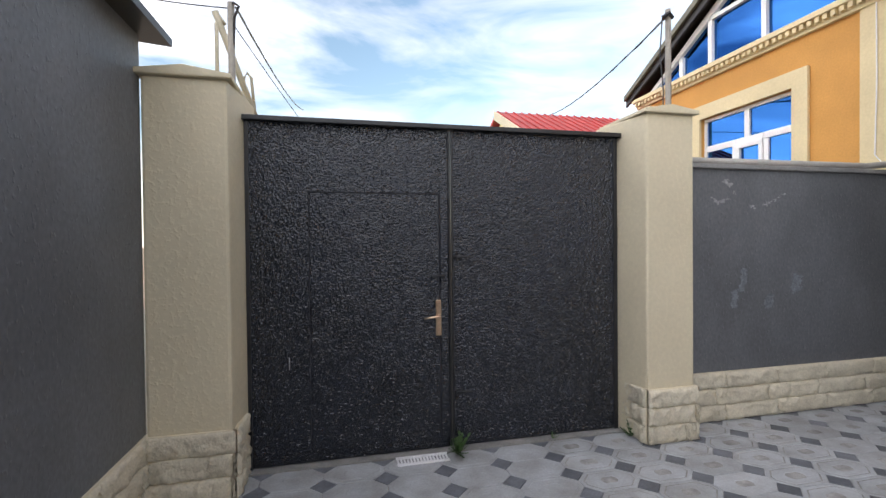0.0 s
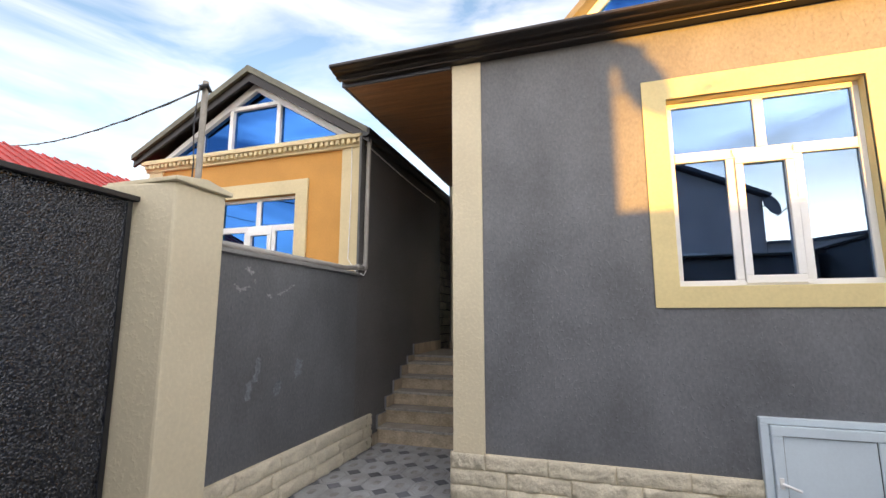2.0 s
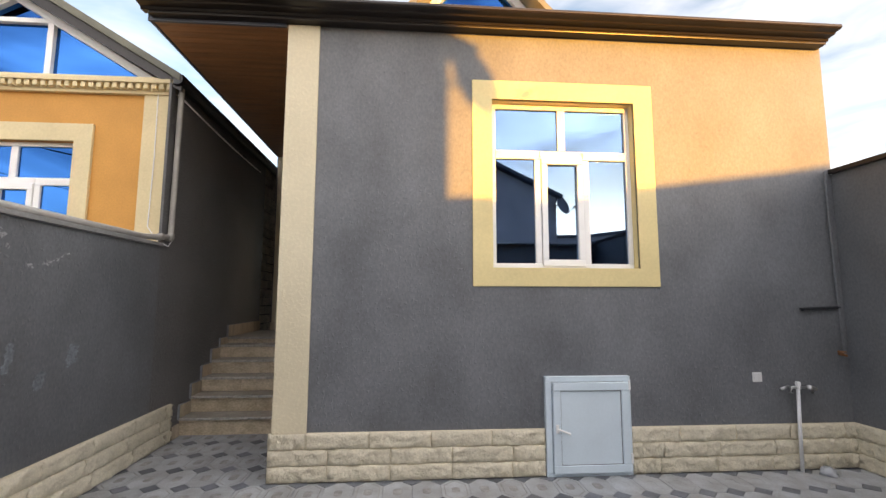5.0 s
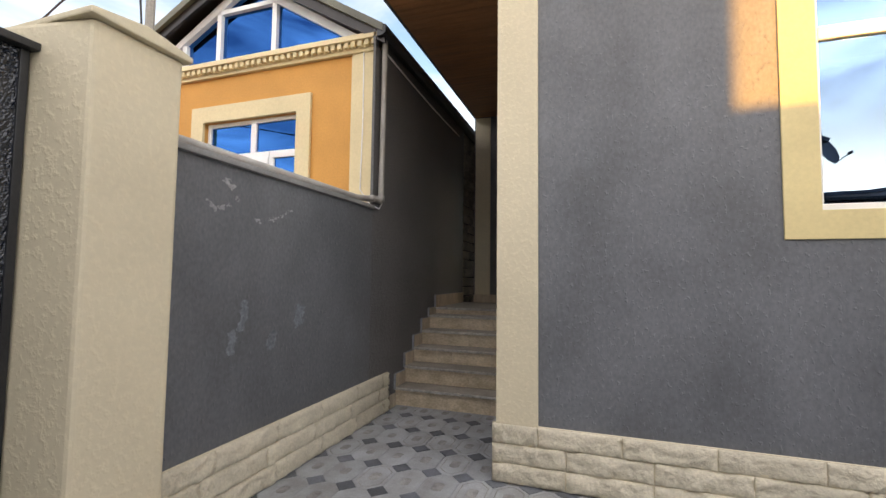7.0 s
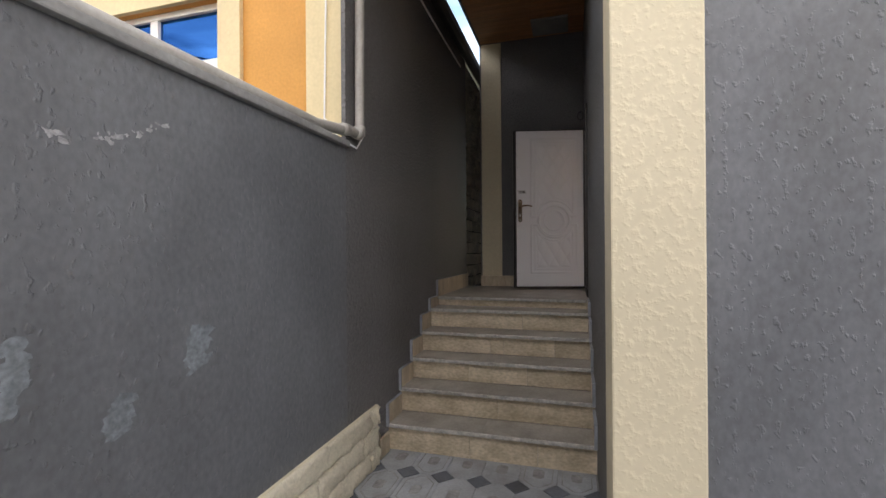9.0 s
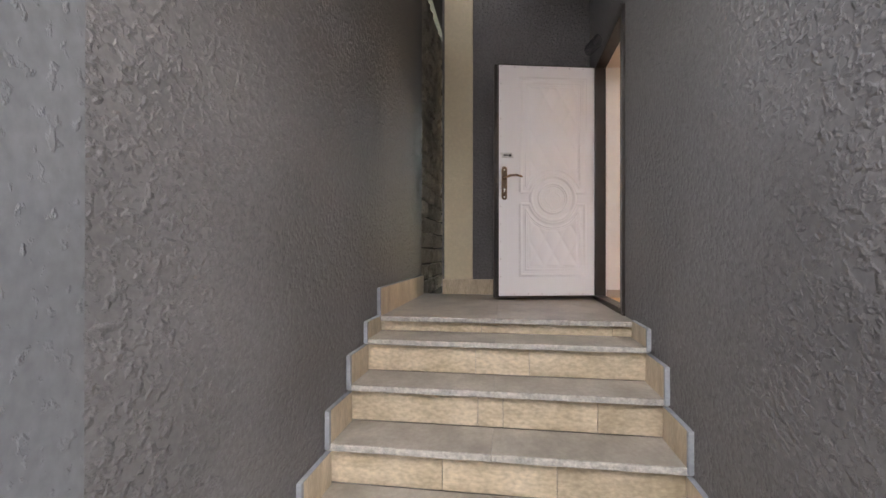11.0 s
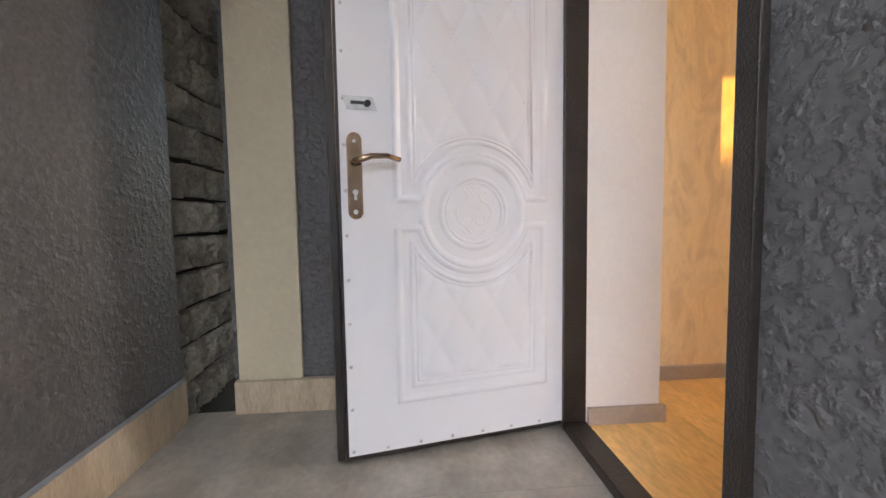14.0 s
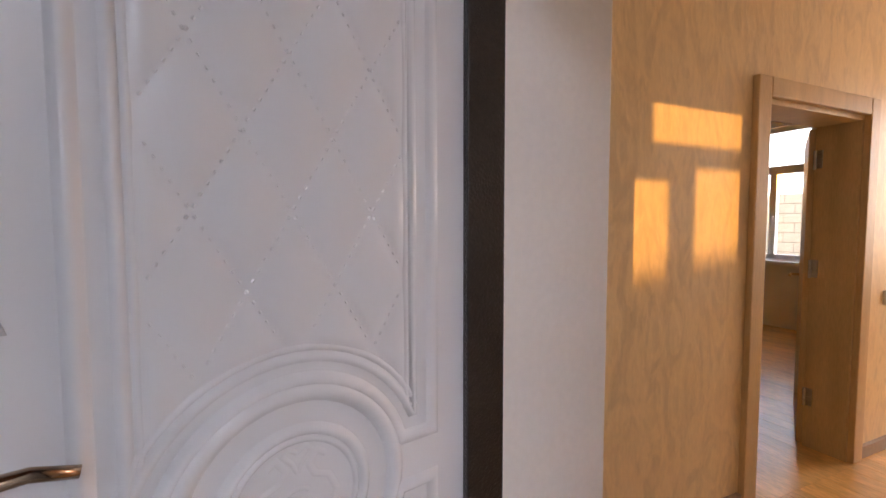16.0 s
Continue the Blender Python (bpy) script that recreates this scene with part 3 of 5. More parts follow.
# scuffs of plaster on the yard wall
def scuff(line, spread, n, size, seed, m):
    """Flecks of loose plaster strewn along a line of (x, z) points on the wall."""
    r = random.Random(seed)
    sh = Shape()
    for q in range(n):
        u = r.random() * (len(line) - 1)
        k = min(int(u), len(line) - 2)
        f = u - k
        cx = line[k][0] * (1 - f) + line[k + 1][0] * f + r.gauss(0, spread)
        cz = line[k][1] * (1 - f) + line[k + 1][1] * f + r.gauss(0, spread * 0.8)
        w, h, tilt = size * r.uniform(0.3, 1.3), size * r.uniform(0.2, 0.8), r.uniform(-0.6, 0.9)
        y = NY - 0.0015 - 0.00004 * q
        ring = []
        for i in range(9):
            a = 6.28318 * i / 9
            d = r.uniform(0.5, 1.1)
            px, pz = w * d * math.cos(a), h * d * math.sin(a)
            ring.append((cx + px * math.cos(tilt) - pz * math.sin(tilt), y, cz + px * math.sin(tilt) + pz * math.cos(tilt)))
        sh.add(ring + [(cx, y - 0.0015, cz)], [(i, (i + 1) % 9, 9) for i in range(9)])
    sh.ob("scuff", m, label="pale flaking plaster scuff on the grey wall", category="scuff", group="scuffs on the yard wall")


scuff([(3.45, 2.16), (3.50, 2.12)], 0.018, 26, 0.018, 1, CHALKW)
scuff([(3.33, 2.0), (3.36, 1.96), (3.42, 1.965), (3.50, 1.995)], 0.010, 34, 0.016, 2, CHALKW)
scuff([(3.56, 2.06), (3.56, 2.03)], 0.010, 6, 0.014, 3, CHALKW)
scuff([(3.73, 1.93), (3.78, 1.915)], 0.008, 9, 0.016, 4, CHALKW)
scuff([(3.87, 1.94), (3.99, 1.98), (4.12, 2.05)], 0.010, 28, 0.015, 5, CHALKW)
scuff([(3.41, 2.28), (3.47, 2.25)], 0.006, 7, 0.014, 6, CHALKW)
scuff([(3.66, 1.34), (3.66, 1.24), (3.63, 1.16)], 0.006, 60, 0.034, 7, CHALK)
scuff([(3.57, 1.15), (3.55, 1.02)], 0.006, 50, 0.034, 8, CHALK)
scuff([(4.28, 1.27), (4.25, 1.20), (4.24, 1.14)], 0.018, 60, 0.044, 9, CHALK)
scuff([(3.96, 1.10), (3.94, 1.01)], 0.012, 50, 0.042, 10, CHALK)

# ---- gate with its pillars ----
def pillar(name, outline, top, label):
    """A stuccoed pillar over a four-sided outline; front corners come first, from the smaller x."""
    x0, x1, y0, y1 = outline[0][0], outline[1][0], outline[0][1], outline[2][1]
    p = empty(name, ((x0 + x1) / 2, y0, 0), label=label, category="pillar", group="gate pillars")
    under(Shape().prism(outline, "z", 0, top).ob("shaft", CREAM, bevel=0.02), p)
    cx = (x0 + x1) / 2
    under(Shape().prism([(x0 - 0.035, top), (x1 + 0.03, top), (x1 + 0.03, top + 0.03), (cx, top + 0.07), (x0 - 0.035, top + 0.03)], "y", y0 - 0.035, y1 + 0.03).ob("cap", CREAM, bevel=0.008), p)
    return p


pillar_r = pillar("gate_pillar", [(2.445, 2.97), (2.88, 2.97), (2.88, 3.55), (2.35, 3.55)], 2.635, "cream stuccoed gate pillar with rock-face base")
pillar_l = pillar("gate_pillar", [(-1.11, 2.97), (-0.615, 2.97), (-0.55, 3.55), (-1.11, 3.55)], 2.675, "cream stuccoed gate pillar with rock-face base")
GX0, GX1, GY, GZ = -0.575, 2.372, 3.28, 2.50
gate = empty("gate", (0.9, GY, 0), label="black hammered steel double gate with a wicket door, closed", category="gate")


def hammered(x0, x1, z0, z1, y, deep):
    """A steel sheet with a hammered front face at y."""
    nx, nz = int((x1 - x0) / 0.0062), int((z1 - z0) / 0.0062)
    vs = []
    for j in range(nz + 1):
        for i in range(nx + 1):
            x, z = x0 + (x1 - x0) * i / nx, z0 + (z1 - z0) * j / nz
            h = 0.6 * noise.noise((x * 62, z * 80, y)) + 1.0 * noise.noise((x * 112, z * 124, y + 5))
            vs.append((x, y - 0.0042 * h if 0 < i < nx and 0 < j < nz else y, z))
    s = Shape().add(vs, [(j * (nx + 1) + i, j * (nx + 1) + i + 1, (j + 1) * (nx + 1) + i + 1, (j + 1) * (nx + 1) + i) for j in range(nz) for i in range(nx)])
    return s.box(x0, x1, y + 0.006, y + deep, z0, z1)


under(hammered(GX0, 0.903, 0.02, GZ, GY, 0.04).ob("leaf", GATE), gate)
under(hammered(0.928, GX1, 0.02, GZ, GY, 0.04).ob("leaf", GATE), gate)
under(Shape().box(GX0 - 0.04, GX1 + 0.03, GY - 0.05, GY + 0.05, GZ, GZ + 0.035).ob("top_rail", BLACKSTEEL, bevel=0.005), gate)
under(Shape().box(0.898, 0.914, GY - 0.020, GY + 0.02, 0.03, GZ - 0.01).box(0.921, 0.936, GY - 0.014, GY + 0.02, 0.03, GZ - 0.01).ob("meeting_stile", BLACKSTEEL, bevel=0.004), gate)
for xa, xb in ((GX0 - 0.005, GX0 + 0.022), (GX1 - 0.022, GX1 + 0.012)):
    under(Shape().box(xa, xb, GY - 0.01, GY + 0.05, 0, GZ).ob("hinge_stile", BLACKSTEEL, bevel=0.004), gate)
under(hammered(-0.14, 0.82, 0.10, 1.995, GY - 0.012, 0.022).ob("wicket", GATE), gate)
under(hammered(0.832, 0.892, 0.06, 2.30, GY - 0.014, 0.022).ob("wicket_stile", GATE), gate)
# dark strips painted in for the shade of the gap round the wicket
under(Shape().box(-0.16, 0.828, GY - 0.006, GY + 0.01, 2.0, 2.008).box(-0.152, -0.146, GY - 0.006, GY + 0.01, 0.10, 2.0).box(0.8205, 0.8315, GY - 0.009, GY + 0.01, 0.10, 2.0).ob("wicket_gap_shade", SHADEFILL), gate)
hx = 0.81
under(Shape().box(hx - 0.021, hx + 0.021, GY - 0.032, GY - 0.010, 0.905, 1.18).ob("handle_plate", BRASS, bevel=0.005), gate)
under(Shape().tube([(hx, GY - 0.02, 1.06), (hx, GY - 0.07, 1.06), (hx - 0.02, GY - 0.075, 1.058), (hx - 0.12, GY - 0.072, 1.045)], 0.009).ob("handle", BRASS, smooth=True), gate)
s = Shape().box(0.935, 1.0, GY - 0.02, GY, 1.505, 1.525).tube([(0.94, GY - 0.03, 1.515), (1.07, GY - 0.03, 1.512)], 0.008).tube([(0.955, GY - 0.03, 1.53), (0.955, GY - 0.03, 1.48)], 0.008)
for q in ((0.76, 0.86, GY - 0.03, GY - 0.01, 1.36, 1.372), (0.95, 1.08, GY - 0.014, GY, 0.435, 0.447)):
    under(Shape().box(*q).ob("bolt", BLACKSTEEL, bevel=0.002), gate)
under(s.ob("bolt", BLACKSTEEL, bevel=0.002), gate)
under(Shape().box(-0.30, -0.292, GY - 0.003, GY, 0.71, 0.80).ob("scratch", CHALKW), gate)
Shape().box(GX0 - 0.1, GX1 + 0.15, GY - 0.07, GY + 0.12, -0.1, 0.012).ob("trim_threshold", GROUT, label="concrete threshold under the gate", category="trim", kind="structure")
s = Shape().box(0.46, 0.85, GY - 0.19, GY - 0.17, 0, 0.014).box(0.46, 0.85, GY - 0.09, GY - 0.07, 0, 0.014)
for i in range(16):
    s.box(0.465 + i * 0.0245, 0.477 + i * 0.0245, GY - 0.17, GY - 0.09, 0, 0.012)
s.ob("drain_grate", WHITEPIPE, bevel=0.002, label="pale slotted drain grate at the gate", category="grate")


def weed(x, y, n, r, seed):
    rg = random.Random(seed)
    s = Shape()
    for i in range(n):
        a, up, ln = rg.random() * 6.283, 0.25 + rg.random() * 1.0, r * (0.5 + 0.6 * rg.random())
        d = Vector((math.cos(a) * math.cos(up), math.sin(a) * math.cos(up) - 0.15, math.sin(up)))
        side = Vector((-math.sin(a), math.cos(a), 0)) * ln * 0.14
        p = Vector((x, y, 0.005))
        for j in range(4):
            c = p + d * ln * (j + 1) / 4
            s.add([c - d * ln * 0.12, c + side * (1.3 - 0.2 * j) + Vector((0, 0, 0.01)), c + d * ln * 0.16, c - side * (1.3 - 0.2 * j) + Vector((0, 0, 0.006))], [(0, 1, 2, 3)])
        s.tube([p, p + d * ln], 0.0015, 3)
    s.ob("weed", LEAF, label="small green weed growing between paving tiles", category="plant", group="weeds at the gate")


weed(0.93, 3.17, 26, 0.15, 1)
weed(2.40, 3.12, 18, 0.12, 2)
weed(1.75, 3.23, 5, 0.07, 3)

# posts, rails and cables at the gate
Shape().tube([(3.02, 3.42, 2.20), (3.02, 3.42, 3.73)], 0.026, 10).ob("service_post", WOODPOST, label="grey steel post behind the gate pillar", category="post", group="posts at the gate")
Shape().tube([(-0.668, 3.36, 2.70), (-0.668, 3.36, 3.36)], 0.024, 10).ob("service_post", WOODPOST, label="grey steel post behind the gate pillar", category="post", group="posts at the gate")


def sag(a, b, drop, n=16):
    a, b = Vector(a), Vector(b)
    return [a.lerp(b, i / n) - Vector((0, 0, drop * 4 * (i / n) * (1 - i / n))) for i in range(n + 1)]


def twisted(a, b, drop, r):
    s = Shape()
    s.tube(sag(a, b, drop), r, 5)
    core = sag(a, b, drop, 60)
    s.tube([p + Vector((0, 1.4 * r * math.cos(i * 1.1), 1.4 * r * math.sin(i * 1.1))) for i, p in enumerate(core)], r * 0.7, 4)
    return s


s = twisted((2.99, 3.42, 3.65), (6.2, 13.0, 5.6), 0.25, 0.008)
s.tube([(2.96, 3.42, 3.65), (2.95, 3.44, 3.35), (3.00, 3.46, 3.0), (2.98, 3.46, 2.30)], 0.006, 5)
s.tube([(2.96, 3.42, 3.65), (3.00, 3.38, 3.68), (3.05, 3.40, 3.65)], 0.02, 6)
s.ob("service_cable", CABLE, label="black twisted service cable from the post", category="cable", group="cables")
s = twisted((-0.635, 3.36, 3.33), (-0.9, 13.0, 5.4), 0.15, 0.008)
s.tube([(-0.65, 3.33, 3.35), (-0.61, 3.34, 3.33), (-0.64, 3.34, 3.25), (-0.66, 3.36, 2.95)], 0.010, 5)
s.tube(sag((-0.668, 3.36, 3.32), (-2.6, 4.4, 4.0), 0.05), 0.005, 4)
s.tube(sag((-0.65, 3.36, 3.2), (0.2, 7.5, 2.7), 0.05), 0.004, 4)
s.ob("service_cable", CABLE, label="black service cable from the gate post", category="cable", group="cables")
s = Shape().tube([(-0.79, 3.42, 3.32), (-0.50, 3.76, 2.42)], 0.024, 8)
s.tube([(-0.785, 3.44, 2.6), (-0.785, 3.44, 3.24), (-0.76, 3.44, 3.29), (-0.73, 3.45, 3.24)], 0.014, 8)
s.tube([(-0.655, 3.7, 2.4), (-0.655, 3.7, 2.95), (-0.63, 3.7, 2.99), (-0.60, 3.7, 2.95), (-0.57, 3.7, 2.6)], 0.012, 8)
s.ob("stair_rail", CREAMRAIL, smooth=True, label="cream painted steel handrail beyond the gate", category="handrail")

# ---- building beside the gate ----
LX = -1.13
shed = empty("side_building", (LX, 0, 0), label="low dark grey building with a metal eave", category="building")
under(Shape().box(-4.2, LX, -3.95, 3.02, 0, 2.93).ob("wall", GREY), shed)
under(Shape().prism([(LX + 0.15, 2.92), (LX + 0.15, 2.97), (-4.4, 3.30), (-4.4, 3.24)], "y", -4.03, 3.14).ob("roof_sheet", EAVE), shed)

# ---- neighbour's house ----
NX = 5.60
nb = empty("neighbour_house", (NX, 5.2, 0), label="orange stuccoed gabled house with cream trim and blue panes", category="house")
NWIN = (4.345, 5.80, 2.45, 3.50)
under(Shape().wall("x", NX, NX + 0.25, [NY + 0.03, 7.25], [0, 4.15], [NWIN]).ob("wall", ORANGE), nb)
under(Shape().box(5.47, 8.93, NY, NY + 0.03, 0, 4.30).ob("side_wall", GREYROUGH, label="dark grey stucco side wall"), nb)
under(Shape().box(NX + 0.25, 14, NY + 0.105, NY + 0.25, 0, 4.30).box(NX + 0.25, 14, 7.1, 7.25, 0, 4.3).box(13.8, 14, NY + 0.2, 7.1, 0, 4.3).ob("outer_wall", MORTAR), nb)
under(Shape().box(NX - 0.03, NX, NY + 0.002, 3.60, 2.24, 4.15).ob("corner_strip", CREAMWARM, bevel=0.005), nb)
under(Shape().box(NX - 0.03, NX, 6.95, 7.25, 2.0, 4.15).ob("corner_strip", CREAMWARM, bevel=0.005), nb)
under(Shape().wall("x", NX - 0.04, NX, [NWIN[0] - 0.2, NWIN[1] + 0.2], [NWIN[2] - 0.2, NWIN[3] + 0.21], [NWIN]).ob("window_band", CREAMWARM, bevel=0.004), nb)
s = Shape().box(NX - 0.05, NX + 0.02, NY, 7.30, 4.09, 4.13).box(NX - 0.13, NX + 0.02, NY - 0.02, 7.33, 4.20, 4.25).box(NX - 0.10, NX + 0.02, NY - 0.01, 7.32, 4.25, 4.28)
s.box(NX - 0.06, NX + 0.02, NY, 7.3, 4.13, 4.20)
for i in range(46):
    y = NY + 0.02 + i * 0.088
    s.box(NX - 0.11, NX - 0.058, y, y + 0.05, 4.135, 4.198)
under(s.ob("cornice", CREAMWARM, bevel=0.004), nb)
PKY, PKZ, EVL, EVR = 5.25, 5.56, (7.52, 4.37), (3.14, 4.28)
# black sheet in place of the unlit loft behind the gable panes
under(Shape().prism([(NY + 0.2, 4.28), (7.2, 4.28), (PKY, 5.38)], "x", NX + 0.24, NX + 0.3).ob("gable_dark_back", SHADEFILL), nb)
gl = [(3.62, 4.30), (7.05, 4.30), (PKY, 5.33)]
p = Shape().prism(gl, "x", NX + 0.115, NX + 0.12).ob("gable_pane", PANEBLUE)
under(p, nb)


def zg(y):
    return 4.30 + (5.33 - 4.30) * (1 - abs(y - PKY) / (1.72))


s = Shape()
fr = [(3.45, 4.285), (7.15, 4.285), (PKY, 5.42)]
fi = [(3.72, 4.35), (6.9, 4.35), (PKY, 5.28)]
for i in range(3):
    j = (i + 1) % 3
    s.prism([fr[i], fr[j], fi[j], fi[i]], "x", NX + 0.05, NX + 0.13)
for y in (4.80, 5.70, 3.95 + 2.35):
    s.box(NX + 0.06, NX + 0.125, y - 0.035, y + 0.035, 4.34, zg(y) - 0.03)
s.box(NX + 0.06, NX + 0.125, 4.75, 5.75, 5.00, 5.06)
under(s.ob("gable_frame", PVC, bevel=0.004), nb)
s = Shape()
for ev, sg in ((EVL, 1), (EVR, -1)):
    s.prism([(PKY, PKZ + 0.05), (PKY, PKZ - 0.06), (ev[0], ev[1] - 0.06), (ev[0], ev[1] + 0.03)], "x", NX - 0.17, 14.2)
under(s.ob("roof_sheet", OLIVE, bevel=0.004), nb)
s = Shape()
for ev in (EVL, EVR):
    s.prism([(PKY, PKZ - 0.06), (PKY, PKZ - 0.20), (ev[0], ev[1] - 0.17), (ev[0], ev[1] - 0.06)], "x", NX - 0.12, NX - 0.08)
    s.prism([(PKY, PKZ - 0.061), (PKY, PKZ - 0.09), (ev[0], ev[1] - 0.09), (ev[0], ev[1] - 0.061)], "x", NX - 0.08, NX + 0.3)
under(s.ob("verge_board", EAVE), nb)
s = Shape().prism([(3.11, 4.30), (3.11, 4.21), (3.15, 4.18), (3.22, 4.18), (3.22, 4.30)], "x", NX - 0.16, 14.0)
under(s.ob("gutter", DARKEAVE, bevel=0.006), nb)
s = Shape().tube([(NX - 0.02, NY - 0.06, 4.26), (NX - 0.02, NY - 0.06, 4.2), (NX - 0.02, NY - 0.045, 2.42), (NX - 0.02, NY - 0.045, 2.36)], 0.032, 10)
s.tube([(NX - 0.02, NY - 0.045, 2.37), (NX - 0.12, NY - 0.03, 2.37), (NX - 0.2, NY - 0.01, 2.36), (NX - 0.45, NY + 0.02, 2.335), (2.95, NY + 0.06, 2.335)], 0.033, 10)
s.tube([(NX - 0.02, NY - 0.045, 2.42), (NX - 0.02, NY - 0.045, 2.36)], 0.040, 10).tube([(NX - 0.02, NY - 0.045, 2.37), (NX - 0.07, NY - 0.04, 2.37)], 0.040, 10)
s.tube([(NX - 0.15, NY - 0.024, 2.37), (NX - 0.2, NY - 0.01, 2.365)], 0.040, 10)
s.ob("drainpipe", GREYPIPE, smooth=True, label="grey plastic drainpipe running along the wall top", category="drainpipe")
s = Shape().tube([(NX - 0.04, 3.44, 4.1), (NX - 0.045, 3.43, 3.3), (NX - 0.04, 3.45, 2.5), (NX - 0.1, 3.3, 2.33), (NX - 0.05, 3.20, 2.27), (NX + 0.02, 3.19, 2.36)], 0.007, 6)
s.tube(sag((NX + 0.0, NY - 0.012, 4.12), (8.6, NY - 0.012, 4.02), 0.03), 0.012, 6)
s.ob("wall_cable", WHITEPIPE, label="pale cable running down the house corner", category="cable", group="cables")
pvc_window("window_neighbour", NX + 0.05, NWIN[0], NWIN[1], NWIN[2], NWIN[3], 3.03, 5.05, (4.80, 5.22), PANEBLUE, "white PVC window with blue mirrored panes")
# black backing sheet instead of a shaded room behind the neighbour's window
under(Shape().box(NX + 0.24, NX + 0.30, NWIN[0] - 0.1, NWIN[1] + 0.1, NWIN[2] - 0.1, NWIN[3] + 0.1).ob("window_back", SHADEFILL), nb)
Shape().tube([(4.9, NY + 0.11, 2.30), (4.93, NY + 0.12, 2.36), (4.99, NY + 0.11, 2.35), (5.0, NY + 0.13, 2.31)], 0.02, 7).ob("paper_scrap", WHITEPIPE, smooth=True, label="white scrap lying on the wall cap", category="scrap")

# ---- raw block wall beyond the plaster ----
raw = Shape().box(8.90, 13.0, NY + 0.078, NY + 0.1, 0, 4.3).ob("wall_raw", MORTAR, label="unplastered wall of rough stone blocks", category="wall", kind="structure")

# ---- houses across the yard and beyond the gate ----
opp = empty("opposite_house", (-8, 0, 0), label="tall brown gabled house across the lane", category="house")
under(Shape().prism([(-5.43, 0), (9.5, 0), (9.5, 5.6), (2.1, 9.3), (-5.43, 5.72)], "x", -14, -8.0).ob("wall", FARWALL), opp)
s = Shape()
s.prism([(-5.60, 5.68), (-5.64, 5.78), (2.1, 9.55), (2.1, 9.38)], "x", -14.3, -7.7).prism([(9.9, 5.4), (9.95, 5.5), (2.1, 9.55), (2.1, 9.38)], "x", -14.3, -7.7)
under(s.ob("roof_sheet", FARROOF), opp)
for y in (-3.6, -0.4, 4.2):
    # dark panels: the shade of the rooms is in their colour
    under(Shape().box(-7.99, -7.96, y, y + 1.3, 2.2, 3.8).ob("window", SHADEFILL), opp)
    under(bars([(y - 0.06, y + 1.36, 2.12, 2.2), (y - 0.06, y + 1.36, 3.8, 3.88), (y - 0.06, y, 2.2, 3.8), (y + 1.3, y + 1.36, 2.2, 3.8), (y + 0.62, y + 0.68, 2.2, 3.8)], -8.0, -7.94).ob("window_frame", PVC), opp)
low = empty("low_house", (-8, -9, 0), label="low brown house with a dark sloping roof", category="house")
under(Shape().prism([(-14, 0), (-5.45, 0), (-5.45, 4.10), (-6.6, 4.12), (-9.0, 4.40), (-14, 5.2)], "x", -13, -8.0).ob("wall", FARWALL), low)
under(Shape().prism([(-5.44, 4.10), (-5.44, 4.19), (-6.6, 4.22), (-9.0, 4.53), (-14.2, 5.4), (-14.2, 5.28), (-9.0, 4.41), (-6.6, 4.13)], "x", -13.2, -7.9).ob("roof_sheet", FARROOF), low)

dish = empty("satellite_dish", (-8.0, -5.75, 5.4), label="dark satellite dish on a wall bracket", category="satellite dish")
nrm = Vector((0.75, -0.52, 0.30)).normalized()
e1 = nrm.cross(Vector((0, 0, 1))).normalized()
e2 = e1.cross(nrm)
c0 = Vector((-7.9, -5.62, 5.40))
pts, fcs = [], []
for i in range(6):
    r = 0.40 * i / 5
    for j in range(20):
        a = 6.28318 * j / 20
        pts.append(c0 + e1 * r * math.cos(a) * 0.92 + e2 * r * math.sin(a) + nrm * 0.35 * r * r)
for i in range(5):
    for j in range(20):
        fcs.append((i * 20 + j, i * 20 + (j + 1) % 20, (i + 1) * 20 + (j + 1) % 20, (i + 1) * 20 + j))
dd = Shape().add(pts, fcs).ob("reflector", DISHMAT, smooth=True)
sol = dd.modifiers.new("thick", 'SOLIDIFY')
sol.thickness = 0.012
under(dd, dish)
tip = c0 + nrm * 0.55 - e2 * 0.35
under(Shape().tube([c0 - e2 * 0.44 + nrm * 0.05, tip], 0.015, 6).tube([c0, c0 + Vector((0.0, 0.3, -0.02)), (-7.97, -5.42, 5.40)], 0.025, 6).ob("arm", DISHMAT), dish)
under(Shape().tube([tip - nrm * 0.08, tip + nrm * 0.04], 0.045, 8).ob("receiver", DISHMAT), dish)

red = empty("red_roof_house", (7, 10, 0), label="house with a red sheet roof and yellow gable", category="house")
under(Shape().prism([(7.4, 0), (12.6, 0), (12.6, 3.3), (10, 4.5), (7.4, 3.3)], "x", 3.85, 13.0).ob("wall", BAND), red)
s = Shape().prism([(10, 4.74), (10, 4.66), (7.0, 3.1), (7.0, 3.18)], "x", 3.72, 13.2).prism([(10, 4.74), (10, 4.66), (13.0, 3.1), (13.0, 3.18)], "x", 3.72, 13.2)
for i in range(48):
    x = 3.75 + i * 0.2
    s.prism([(10, 4.77), (10, 4.73), (7.0, 3.17), (7.0, 3.21)], "x", x, x + 0.03)
under(s.ob("roof_sheet", REDROOF), red)
under(Shape().prism([(10, 4.75), (10, 4.55), (7.0, 2.99), (7.0, 3.19)], "x", 3.66, 3.718).ob("verge_board", CREAM), red)

# stone fence seen through the back window
fence = Shape().box(9.8, 16, -8.4, -8.2, 0, 3.0).ob("wall_fence", MORTAR, label="pale limestone block fence behind the house", category="wall", kind="structure")

